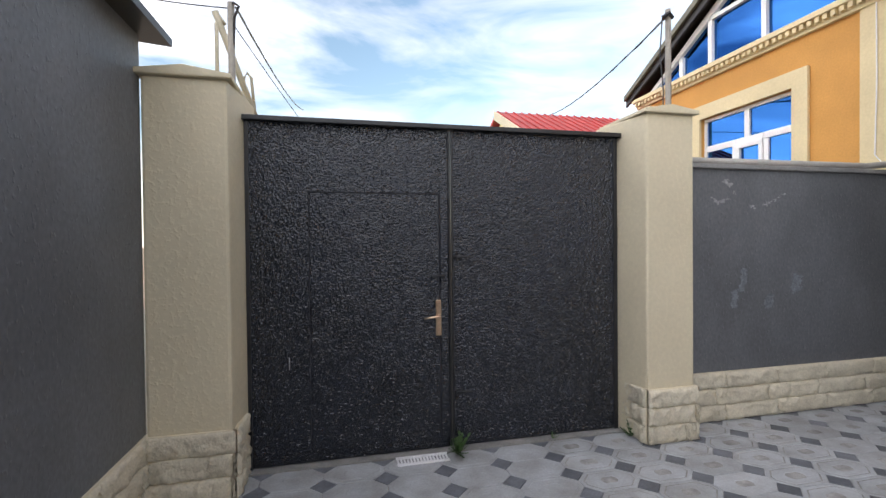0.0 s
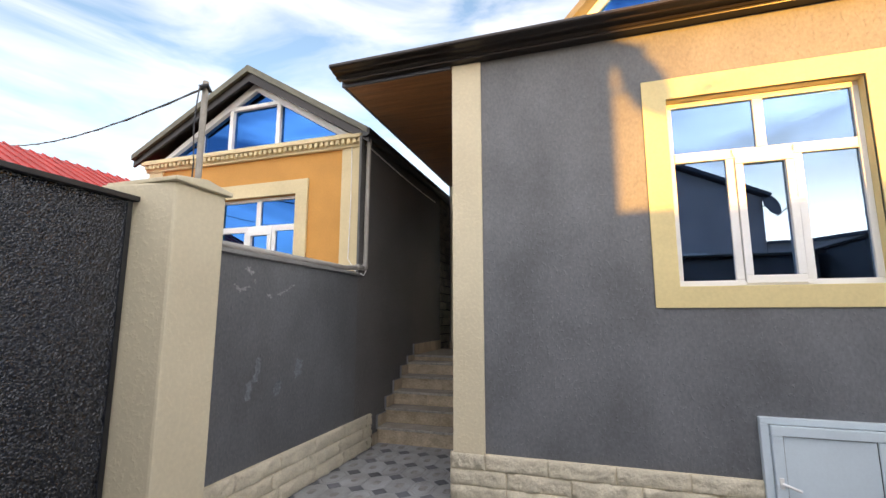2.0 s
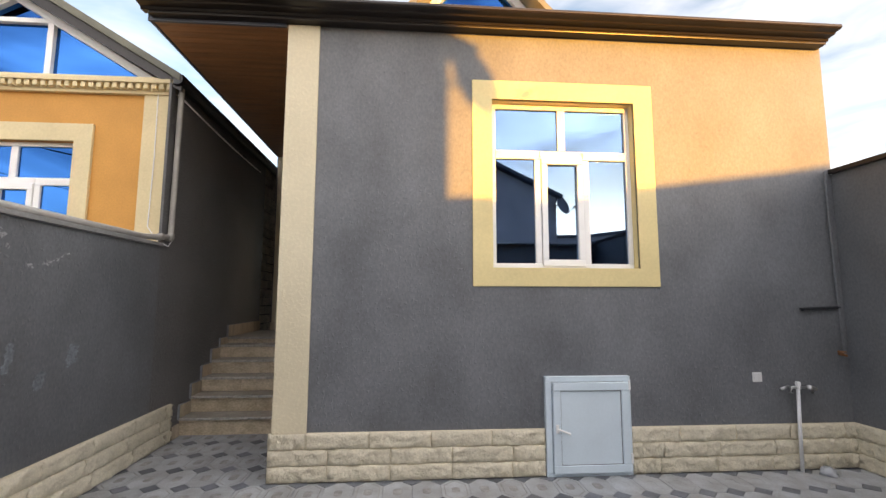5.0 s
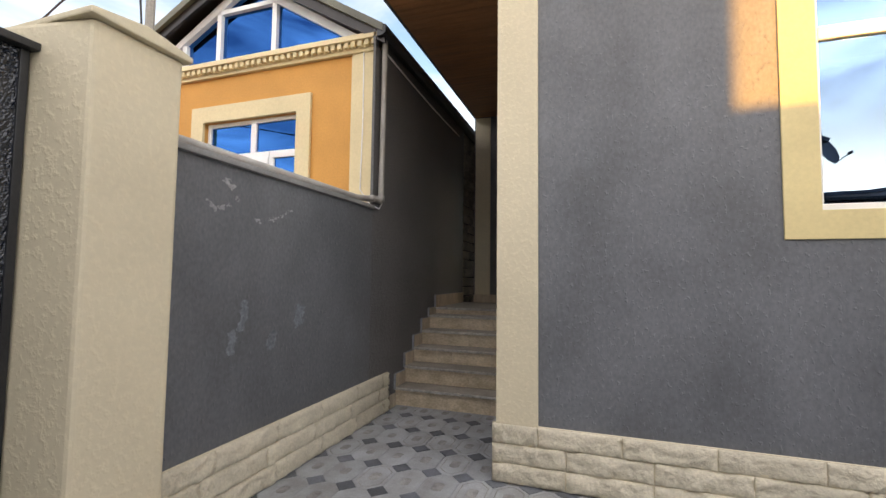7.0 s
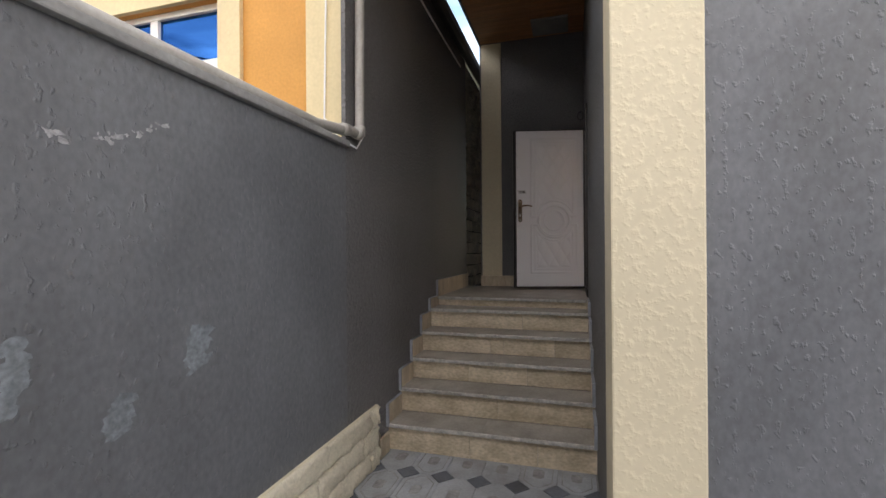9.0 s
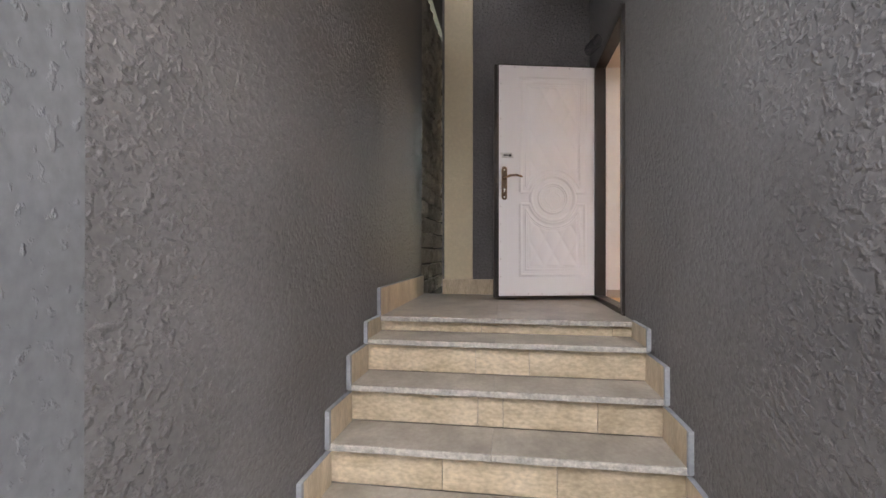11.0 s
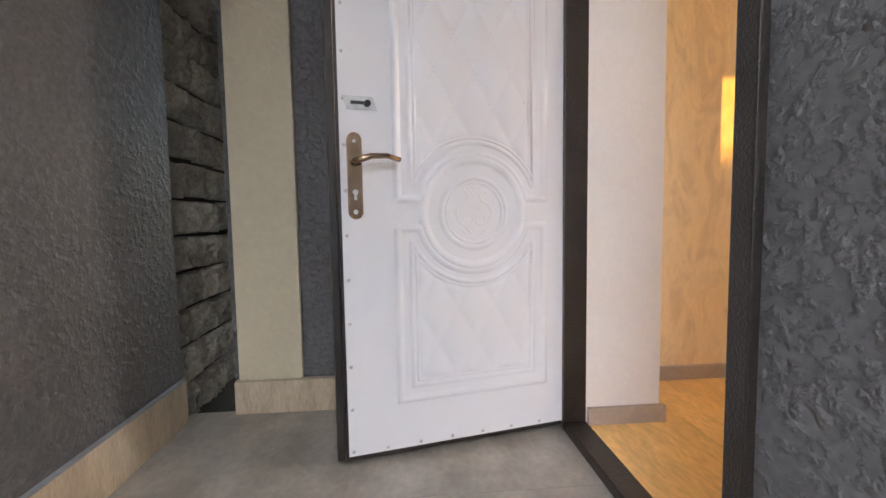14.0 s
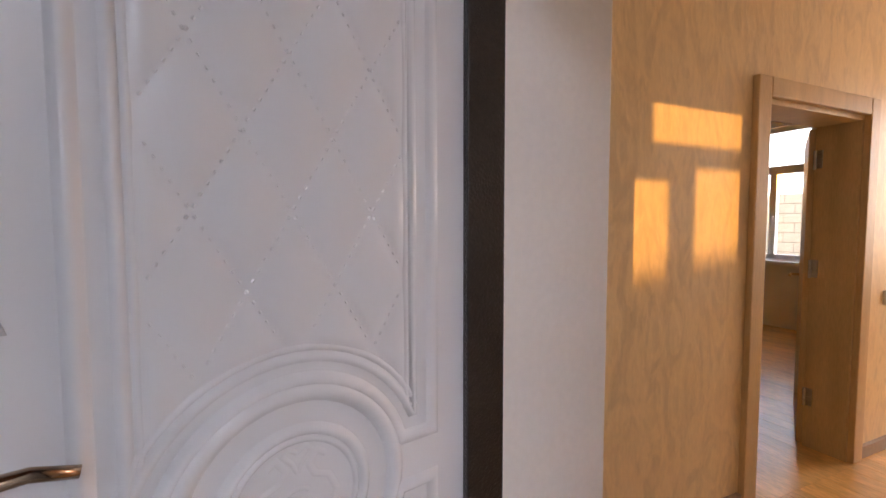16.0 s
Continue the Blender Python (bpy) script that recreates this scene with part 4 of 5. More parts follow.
# ---- entrance steps and landing ----
NOSE = [(6.11, 0.215), (6.38, 0.42), (6.655, 0.61), (6.93, 0.80), (7.205, 0.985), (7.473, 1.08)]
PY0, PY1 = SY, NY
steps = empty("steps", (6.8, 2.45, 0), label="stone-clad entrance steps with grey treads and beige risers", category="steps", kind="structure")
core = Shape()
for k, (nx, nz) in enumerate(NOSE):
    xe = 9.02 if k == 5 else NOSE[k + 1][0] + 0.06
    core.box(nx + 0.051, xe + 0.01, PY0, PY1, -0.1, nz - 0.031)
under(core.ob("core", GROUT), steps)
cuts = [(0.0, 0.26, 0.58, 1.0), (0.0, 0.47, 1.0), (0.0, 0.34, 0.66, 1.0), (0.0, 0.20, 0.49, 0.57, 1.0), (0.0, 0.40, 0.59, 1.0), (0.0, 0.08, 0.58, 1.0)]
W = PY1 - PY0
for k, (nx, nz) in enumerate(NOSE):
    xe = 9.0 if k == 5 else NOSE[k + 1][0] + 0.03
    zb = 0.0 if k == 0 else NOSE[k - 1][1]
    for a, b in zip(cuts[k], cuts[k][1:]):
        under(Shape().box(nx + 0.034, nx + 0.052, PY0 + a * W + 0.0015, PY0 + b * W - 0.0015, zb + 0.002, nz - 0.032).ob("riser_slab", TRAV, bevel=0.0015), steps)
    for a, b in ((0, 0.52), (0.52, 1)):
        under(Shape().box(nx - 0.003, nx + 0.010, PY0 + a * W + 0.002, PY0 + b * W - 0.002, nz - 0.029, nz + 0.0012).ob("tread_nosing", NOSING, bevel=0.003), steps)
        if k < 5:
            under(Shape().box(nx, xe, PY0 + a * W + 0.0004, PY0 + b * W - 0.0004, nz - 0.03, nz).ob("tread_slab", TREAD, bevel=0.002), steps)
        else:
            for c, d in ((nx, nx + 0.36), (nx + 0.3608, 8.3), (8.3008, 9.0)):
                under(Shape().box(c, d, PY0 + a * W + 0.0004, PY0 + b * W - 0.0004, nz - 0.03, nz).ob("tread_slab", TREAD, bevel=0.0012), steps)
# stepped skirting on both sides
for side in (0, 1):
    ya, yb = (PY1 - 0.022, PY1 - 0.001) if side else (PY0 + 0.001, PY0 + 0.022)
    for k, (nx, nz) in enumerate(NOSE):
        if side == 0 and k == 5:
            continue
        xe = (8.92 if k == 5 else NOSE[k + 1][0] + 0.012)
        h = 0.18 if k == 5 else min(0.155, (NOSE[k + 1][1] - nz) * 1.0 + 0.04) if k != 4 else 0.10
        under(Shape().box(nx + 0.004, xe, ya, yb, nz + 0.001, nz + h).ob("skirting_slab", SKIRTSTONE, bevel=0.002), steps)
        under(Shape().box(nx - 0.018, nx + 0.003, ya - 0.001, yb + 0.0005, nz - 0.02, nz + h + 0.003).ob("skirting_edge", TREADEDGE, bevel=0.002), steps)
        under(Shape().box(nx + 0.0035, xe, ya - 0.0006, yb, nz + h + 0.0005, nz + h + 0.004).ob("skirting_edge", TREADEDGE), steps)
    if side:
        under(Shape().box(5.95, 6.12, ya, yb, 0, 0.15).ob("skirting_slab", SKIRTSTONE, bevel=0.002), steps)
under(Shape().box(8.958, 8.998, 2.40, 3.04, 1.081, 1.225).ob("skirting_slab", SKIRTSTONE, bevel=0.003), steps)

# ---- entrance door ----
dframe = empty("door_frame", (8.2, SY, FLOOR), label="dark brown hammered steel door frame", category="door frame", kind="structure")
x0, x1, z0, z1 = DOOR
under(Shape().box(x0, x0 + 0.055, SY - 0.07, SY + 0.02, z0 + 0.02, z1).ob("jamb", BROWNSTEEL, bevel=0.004), dframe)
under(Shape().box(x0 + 0.055, x0 + 0.075, SY - 0.07, SY - 0.02, z0 + 0.05, z1 - 0.05).ob("jamb_stop", BROWNSTEEL, bevel=0.003), dframe)
under(Shape().box(x1 - 0.035, x1 + 0.02, SY - 0.07, SY + 0.02, z0 + 0.02, z1).ob("jamb", BROWNSTEEL, bevel=0.004), dframe)
under(Shape().box(x0, x1, SY - 0.07, SY + 0.02, z1 - 0.045, z1 + 0.01).ob("head", BROWNSTEEL, bevel=0.004), dframe)
under(Shape().box(x0, x1, SY - 0.07, SY + 0.015, z0 + 0.0, z0 + 0.04).ob("sill", BROWNSTEEL, bevel=0.004), dframe)
# plastered reveal inside the frame
Shape().box(8.66, 8.69, SY - 0.38, SY - 0.075, FLOOR, 3.12).box(x0 - 0.01, x0 + 0.02, SY - 0.38, SY - 0.075, FLOOR, 3.12).box(x0, x1, SY - 0.38, SY - 0.075, 3.06, 3.12).ob(
    "trim_door_reveal", PLASTER, bevel=0.003, label="white plastered door reveal", category="trim", kind="structure")
Shape().box(8.64, 8.662, SY - 0.40, SY - 0.08, FLOOR, FLOOR + 0.07).ob("baseboard_reveal", SKIRT, bevel=0.004, label="grey skirting at the reveal", category="baseboard", kind="structure")

LW, LH, LT = 0.874, 1.96, 0.055
hinge, free = Vector((8.674, 1.643, 1.115)), Vector((8.479, 2.495, 1.115))
ud = (free - hinge).normalized()
# leaf frame: x from the free edge to the hinge, y into the leaf, z up
Mleaf = Matrix(((-ud.x, ud.y, 0, free.x), (-ud.y, -ud.x, 0, free.y), (0, 0, 1, free.z), (0, 0, 0, 1)))
if (Mleaf.to_3x3() @ Vector((0, 1, 0))).x < 0:
    Mleaf = Matrix(((-ud.x, -ud.y, 0, free.x), (-ud.y, ud.x, 0, free.y), (0, 0, 1, free.z), (0, 0, 0, 1)))
door = empty("entrance_door", label="white steel entrance door with embossed panels, standing open", category="door")
door.matrix_world = Mleaf


def leafpart(shape, name, m, bevel=0.0, smooth=False, label=""):
    o = shape.ob(name, m, bevel=bevel, smooth=smooth, label=label)
    o.parent = door
    return o


leafpart(Shape().box(-0.004, LW, 0.004, LT, -0.012, LH + 0.004), "core", BROWNSTEEL, 0.003)
leafpart(Shape().box(-0.03, -0.005, 0.016, LT, -0.012, LH + 0.004), "flange", BROWNSTEEL, 0.003)
leafpart(Shape().box(0.006, LW - 0.004, 0, 0.006, 0.004, LH - 0.006), "face_sheet", WHITE, 0.002)
CX, CZ = 0.473, 0.83
PA, PB = 0.193, 0.753
# raised mouldings
e = Shape()


def ridge(pts, r, closed=False, tall=0.8):
    """A half-round bead of half-width r along flat points (x, _, z), with mitred corners."""
    q = [Vector((p[0], p[2])) for p in pts]
    q = [p for i, p in enumerate(q) if i == 0 or (p - q[i - 1]).length > 1e-5]
    n = len(q)
    vs = []
    for i, p in enumerate(q):
        a = q[(i - 1) % n] if closed or i else p
        b = q[(i + 1) % n] if closed or i < n - 1 else p
        d0 = (p - a).normalized() if (p - a).length else (b - p).normalized()
        d1 = (b - p).normalized() if (b - p).length else d0
        m = Vector((-(d0.y + d1.y), d0.x + d1.x))
        m = m.normalized() if m.length > 0.1 else Vector((-d1.y, d1.x))
        k = min(1.6, 1 / max(0.3, m.dot(Vector((-d1.y, d1.x)))))
        for o, h in ((-1.25, -0.06), (-0.85, 0.35), (-0.4, 0.88), (0, 1.0), (0.4, 0.88), (0.85, 0.35), (1.25, -0.06)):
            vs.append((p.x + m.x * k * o * r, -h * r * tall, p.y + m.y * k * o * r))
    fs = []
    for i in range(n if closed else n - 1):
        j = (i + 1) % n
        fs += [(i * 7 + c, i * 7 + c + 1, j * 7 + c + 1, j * 7 + c) for c in range(6)]
    e.add(vs, fs)


def frame_line(ins, z0, z1, up, ring):
    """Moulding round a panel that stops at the medallion ring."""
    a, b = PA + ins, PB - ins
    if up:
        zc = CZ + 0.05 + ins
        dz = zc - CZ
        an = math.degrees(math.asin(min(0.99, dz / ring)))
        pts = [(a, 0, zc), (CX - ring * math.cos(radians(an)), 0, zc)] + [(CX + ring * math.cos(radians(t)), 0, CZ + ring * math.sin(radians(t))) for t in [180 - an - (180 - 2 * an) * i / 18 for i in range(19)]] + [(b, 0, zc), (b, 0, z1), (a, 0, z1), (a, 0, zc)]
    else:
        zc = CZ - 0.05 - ins
        an = math.degrees(math.asin(min(0.99, (CZ - zc) / ring)))
        pts = [(a, 0, zc), (CX - ring * math.cos(radians(an)), 0, zc)] + [(CX + ring * math.cos(radians(t)), 0, CZ + ring * math.sin(radians(t))) for t in [180 + an + (180 - 2 * an) * i / 18 for i in range(19)]] + [(b, 0, zc), (b, 0, z0), (a, 0, z0), (a, 0, zc)]
    return pts


for ins, ring, r in ((0.0, 0.208, 0.0125), (0.047, 0.248, 0.0085), (0.064, 0.264, 0.006)):
    ridge(frame_line(ins, 0.18 + ins, LH - 0.115 - ins, True, ring), r)
    ridge(frame_line(ins, 0.18 + ins, LH - 0.115 - ins, False, ring), r)
for rr, r in ((0.19, 0.016), (0.124, 0.010), (0.108, 0.006)):
    ridge([(CX + rr * math.cos(6.28318 * i / 40), 0, CZ + rr * math.sin(6.28318 * i / 40)) for i in range(40)], r, True)
# scroll ornament in the medallion
for sg in (-1, 1):
    ridge([(CX + sg * q[0], 0, CZ + q[1]) for q in ((0.012, -0.075), (0.03, -0.05), (0.055, -0.035), (0.07, 0.0), (0.055, 0.03), (0.03, 0.04), (0.02, 0.06), (0.035, 0.08), (0.05, 0.07))], 0.0052, tall=0.5)
    ridge([(CX + sg * (0.024 + 0.018 * math.cos(t)), 0, CZ - 0.025 + 0.018 * math.sin(t)) for t in [0.5 * i for i in range(11)]], 0.0037, tall=0.5)
    ridge([(CX + sg * q[0], 0, CZ + q[1]) for q in ((0.0, 0.085), (0.015, 0.095), (0.025, 0.085), (0.01, 0.07), (0.0, 0.05))], 0.0037, tall=0.5)
    ridge([(CX + sg * q[0], 0, CZ + q[1]) for q in ((0.0, -0.095), (0.02, -0.085), (0.04, -0.07), (0.05, -0.055))], 0.0031, tall=0.5)
    ridge([(CX + sg * q[0], 0, CZ + q[1]) for q in ((0.02, 0.015), (0.01, 0.02), (0.0, 0.022))], 0.0037, tall=0.5)
leafpart(e, "moulding", WHITE, smooth=True)
# quilted cushions: a grid of soft diamonds in the upper and lower fields
def quilt(z0, z1, amp):
    nx, nz = 56, 120
    u0, u1 = PA + 0.062, PB - 0.062
    vs, fs = [], []
    for j in range(nz + 1):
        for i in range(nx + 1):
            x, z = u0 + (u1 - u0) * i / nx, z0 + (z1 - z0) * j / nz
            p = (x - u0) / 0.145 + (z - z0) / 0.25
            q = (x - u0) / 0.145 - (z - z0) / 0.25
            h = abs(math.sin(math.pi * p)) ** 0.45 * abs(math.sin(math.pi * q)) ** 0.45
            edge = min(1, (x - u0) / 0.02, (u1 - x) / 0.02, (z - z0) / 0.02, (z1 - z) / 0.02)
            rc = math.hypot(x - CX, z - CZ)
            edge = max(0, min(edge, (rc - 0.262) / 0.02))
            vs.append((x, -0.0003 - amp * h * edge, z))
    for j in range(nz):
        for i in range(nx):
            k = j * (nx + 1) + i
            fs.append((k, k + 1, k + nx + 2, k + nx + 1))
    return Shape().add(vs, fs)


leafpart(quilt(CZ + 0.115, LH - 0.18, 0.008), "cushion", WHITE, smooth=True)
leafpart(quilt(0.245, CZ - 0.115, 0.0085), "cushion", WHITE, smooth=True)
s = Shape()
for sg in (1, -1):
    for k in range(-2, 10):
        for m in range(60):
            z = m * 0.0165
            x = (k + 0.0 - sg * z / 0.25) * 0.145 if sg > 0 else (k - 2 + z / 0.25) * 0.145
            X, Z = PA + 0.062 + x, CZ + 0.115 + z
            if PA + 0.075 < X < PB - 0.075 and Z < LH - 0.20 and math.hypot(X - CX, Z - CZ) > 0.285:
                dx, dz = -sg * 0.145 * 0.020, 0.25 * 0.020
                s.tube([(X, -0.0015, Z), (X + dx, -0.0015, Z + dz)], 0.0030, 4)
leafpart(s, "stitching", WHITE)["kind"] = "stuff"
s = Shape()
for i in range(14):
    z = 0.02 + i * 0.148
    for x in (0.022, LW - 0.018):
        if z < LH - 0.01:
            s.tube([(x, 0.001, z), (x, -0.003, z)], [0.007, 0.005], 8)
for i in range(1, 7):
    for z in (0.018, LH - 0.02):
        s.tube([(0.022 + i * 0.119, 0.001, z), (0.022 + i * 0.119, -0.003, z)], [0.007, 0.005], 8)
leafpart(s, "stud", CHROME, smooth=True)
hz = 2.117 - 1.115
pl = [(0.052 + 0.0245 * math.cos(t), hz + 0.070 + 0.0245 * math.sin(t)) for t in [math.pi * i / 10 for i in range(11)]] + [(0.052 - 0.0245 * math.cos(t), hz - 0.165 - 0.0245 * math.sin(t)) for t in [math.pi * i / 10 for i in range(11)]]
leafpart(Shape().prism(pl, "y", -0.008, 0.001), "handle_plate", BRONZE, 0.003, label="antique bronze lock plate")
leafpart(Shape().tube([(0.052, -0.005, hz), (0.052, -0.045, hz), (0.06, -0.052, hz), (0.10, -0.055, hz + 0.012), (0.15, -0.055, hz + 0.014), (0.195, -0.053, hz + 0.002)], [0.013, 0.012, 0.012, 0.010, 0.009, 0.008], 10), "handle", BRONZE, smooth=True)
leafpart(Shape().tube([(0.052, -0.007, hz - 0.10), (0.052, -0.013, hz - 0.10)], 0.009, 10).box(0.048, 0.056, -0.012, -0.007, hz - 0.125, hz - 0.10).tube([(0.052, -0.007, hz - 0.165), (0.052, -0.012, hz - 0.165)], 0.008, 8).tube([(0.052, -0.007, hz + 0.065), (0.052, -0.010, hz + 0.065)], 0.006, 8), "key_cylinder", CHROME)
lz = 2.306 - 1.115
leafpart(Shape().prism([(0.020, lz + 0.022), (0.118, lz + 0.022), (0.132, lz - 0.022), (0.034, lz - 0.022)], "y", -0.003, 0.001), "bolt_plate", CHROME, 0.001)
leafpart(Shape().box(0.045, 0.095, -0.0045, -0.0025, lz - 0.005, lz + 0.006).tube([(0.098, -0.003, lz - 0.002), (0.098, -0.022, lz - 0.004)], 0.011, 10), "bolt_knob", BLACKSTEEL)
leafpart(Shape().box(-0.0055, -0.003, 0.012, 0.04, 0.85, 1.55), "lock_strip", BRONZE, 0.001)

# small coil cable over the door head
s = Shape()
s.tube([(8.35 + 0.10 * i / 40 * 3, SY + 0.05 + 0.035 * math.cos(i * 0.8), 3.16 + 0.05 * math.sin(i * 0.8) + 0.002 * i) for i in range(60)], 0.006, 5)
s.ob("coiled_cable", CABLE, label="black coiled cable over the entrance door", category="cable", group="cables")

# ---- hall and back room ----
Shape().box(9.058, 9.082, 0.052, SY - 0.40, FLOOR, FLOOR + 0.07).box(9.058, 9.082, -3.9, -0.96, FLOOR, FLOOR + 0.07).ob("baseboard_hall", SKIRT, bevel=0.005, label="grey skirting along the hall wall", category="baseboard", kind="structure")
cas = empty("door_casing", (9.2, -0.48, FLOOR), label="beige wooden door casing with hinges", category="door frame", kind="structure")
under(bars([(-0.04, 0.05, FLOOR, 3.06), (-0.98, -0.89, FLOOR, 3.06), (-0.889, -0.041, 2.975, 3.06)], 9.05, 9.082).ob("architrave", CASING, bevel=0.006), cas)
under(Shape().box(9.081, 9.29, -0.91, -0.875, FLOOR, 2.985).box(9.081, 9.29, -0.055, -0.02, FLOOR, 2.985).box(9.081, 9.29, -0.874, -0.056, 2.95, 2.985).ob("lining", CASING, bevel=0.004), cas)
inner = empty("inner_door", (9.38, -0.87, FLOOR), label="brown wooden inner door standing open", category="door")
lf = Shape().box(0, 0.74, -0.02, 0.02, FLOOR + 0.01, 2.945).tube([(0.66, 0.02, 2.05), (0.66, 0.07, 2.05), (0.55, 0.075, 2.05)], 0.009, 8).ob("leaf", CASING, bevel=0.003)
lf.matrix_world = Matrix.Translation((9.305, -0.885, 0)) @ Matrix.Rotation(radians(-61.5), 4, 'Z')
under(lf, inner)
for z in (1.35, 2.1, 2.72):
    under(Shape().box(9.25, 9.286, -0.876, -0.868, z, z + 0.10).tube([(9.286, -0.868, z - 0.005), (9.286, -0.868, z + 0.10)], 0.008, 8).ob("hinge", CHROME), inner)
Shape().box(9.066, 9.082, -1.26, -1.18, 1.95, 2.03).ob("hall_switch", RUBBER, bevel=0.004, label="white light switch on the wallpaper", category="switch")
bw = empty("window_back_room", (11.3, -4.1, 1.95), label="white PVC window of the back room", category="window", kind="structure")
X0, X1, Z0, Z1 = 10.85, 11.75, 1.95, 3.6
s = Shape()
for a, b, c, d in [(X0, X1, Z0, Z0 + 0.06), (X0, X1, Z1 - 0.06, Z1), (X0, X0 + 0.06, Z0, Z1), (X1 - 0.06, X1, Z0, Z1), (X0, X1, 3.02, 3.12), (11.26, 11.34, Z0, 3.02)]:
    s.box(a, b, -4.12, -4.06, c, d)
under(s.ob("frame", PVC, bevel=0.005), bw)
p = Shape().box(X0 + 0.03, X1 - 0.03, -4.094, -4.09, Z0 + 0.03, Z1 - 0.03).ob("pane", glass("clear_pane", (0.92, 0.94, 0.95), (1, 1, 1), 0.06))
p.visible_shadow = False
under(p, bw)
under(Shape().box(X0 - 0.08, X1 + 0.08, -4.04, -3.84, Z0 - 0.05, Z0 - 0.01).ob("sill", PVC, bevel=0.006), bw)
under(Shape().box(11.28, 11.32, -4.06, -4.04, 2.42, 2.50).tube([(11.30, -4.03, 2.47), (11.30, -4.02, 2.36)], 0.008, 6).ob("handle", PVC), bw)

# unseen window added round the hall's fill lamp
hw = empty("window_hall_added", (8.3, -4.1, 1.95), label="unseen white PVC window added at the hall end for fill light", category="window", kind="structure")
s = Shape()
for a, b, c, d in [(7.8, 8.8, 1.95, 2.01), (7.8, 8.8, 3.54, 3.6), (7.8, 7.86, 2.01, 3.54), (8.74, 8.8, 2.01, 3.54), (8.27, 8.33, 2.01, 3.54)]:
    s.box(a, b, -4.13, -4.08, c, d)
under(s.ob("frame", PVC, bevel=0.005), hw)

# ---- pieces: floor boards, fence blocks, raw blocks, plinth stones, paving ----
floor_ob = bpy.data.objects["floor"]
i = 0
y = -4.0
while y < SY - 0.37:
    w = 0.11
    for a, b in ((7.5, 9.08), (9.28, 13.2)):
        under(Shape().box(a, b, y + 0.0008, min(SY - 0.37, y + w) - 0.0008, FLOOR - 0.02, FLOOR).ob("floor_board", PINE), floor_ob)
    y += w
Shape().box(7.5, 8.66 + 0.02, SY - 0.38, SY - 0.07, FLOOR - 0.02, FLOOR + 0.002).ob("floor_threshold", PINE, label="pine boards in the doorway", category="floor", kind="structure")
Shape().box(8.69, 9.08, SY - 0.382, SY - 0.37, FLOOR, 4.1).box(7.5, x0, SY - 0.382, SY - 0.37, FLOOR, 4.1).box(x0, 8.69, SY - 0.382, SY - 0.37, 3.13, 4.1).ob("wall_hall_north", PLASTER, label="white plastered hall wall by the entrance", category="wall", kind="structure")
Shape().box(9.04, 9.28, -0.9, -0.06, FLOOR - 0.03, FLOOR + 0.001).ob("trim_hall_sill", PINE, label="pine threshold of the back room", category="trim", kind="structure")


def rough_block(w, h, d, seed, nx, nz, amp, chamfer=0.02):
    """A rock-faced block: its front at y = -d, from x = 0 to w and z = 0 to h."""
    r = random.Random(seed)
    vs, fs = [], []
    for j in range(nz + 1):
        for i in range(nx + 1):
            edge = i in (0, nx) or j in (0, nz)
            yy = -d * 0.62 if edge else -d - amp * (r.random() - 0.45)
            fx = i / nx
            if 0 < i < nx:
                fx = (chamfer + (w - 2 * chamfer) * (i - 1) / (nx - 2)) / w + (r.random() - 0.5) * 0.02
            fz = j / nz
            if 0 < j < nz:
                fz = (chamfer + (h - 2 * chamfer) * (j - 1) / (nz - 2)) / h + (r.random() - 0.5) * 0.04
            vs.append((w * fx, yy, h * fz))
    for j in range(nz):
        for i in range(nx):
            k = j * (nx + 1) + i
            fs.append((k, k + 1, k + nx + 2, k + nx + 1))
    n0 = len(vs)
    vs += [(0, 0, 0), (w, 0, 0), (w, 0, h), (0, 0, h)]
    row = nx + 1
    fs.append(tuple([n0, n0 + 1] + [i for i in range(nx, -1, -1)]))
    fs.append(tuple([n0 + 3, n0 + 2] + [nz * row + i for i in range(nx, -1, -1)]))
    fs.append(tuple([n0, n0 + 3] + [j * row for j in range(nz, -1, -1)]))
    fs.append(tuple([n0 + 1, n0 + 2] + [j * row + nx for j in range(nz, -1, -1)]))
    return Shape().add(vs, fs)


PH = 0.1455
STONES = [rough_block(0.578, PH - 0.003, 0.034, 50 + k, 17, 6, 0.034, 0.010).mesh("plinth_stone", PLINTH, smooth=True) for k in range(7)]


def plinth(parent_name, start, length, facing, label, courses=3, seed=0, base=0.0):
    """Courses of rock-faced stones along a wall. facing is the turn in degrees of a stone that looks along -y."""
    base_ob = empty(parent_name, start, label=label, category="plinth", kind="structure")
    r = random.Random(seed)
    rz = Matrix.Rotation(radians(facing), 4, 'Z')
    for c in range(courses):
        u = -r.random() * 0.3
        while u < length - 0.01:
            a, b = max(u, 0), min(u + 0.581, length)
            if b - a > 0.02:
                o = new("plinth_stone", STONES[r.randrange(7)])
                o.parent = base_ob
                o.matrix_local = rz @ Matrix.Translation((a, 0, c * PH)) @ Matrix.Diagonal(((b - a) / 0.581, 1, 1, 1))
            u += 0.581
    back = Shape().box(0, length, -0.020, 0.0, 0, courses * PH).ob("mortar_bed", CREAM)
    back.parent = base_ob
    back.matrix_local = rz
    return base_ob


# facing -x: a stone's x runs along -y
plinth("plinth_front", (FX, SY + 0.05, 0), SY + 0.05 + 0.897, -90, "cream rock-face stone plinth of the house", seed=1)
plinth("plinth_front", (FX, -1.745, 0), 4.13 - 1.745, -90, "cream rock-face stone plinth of the house", seed=2)
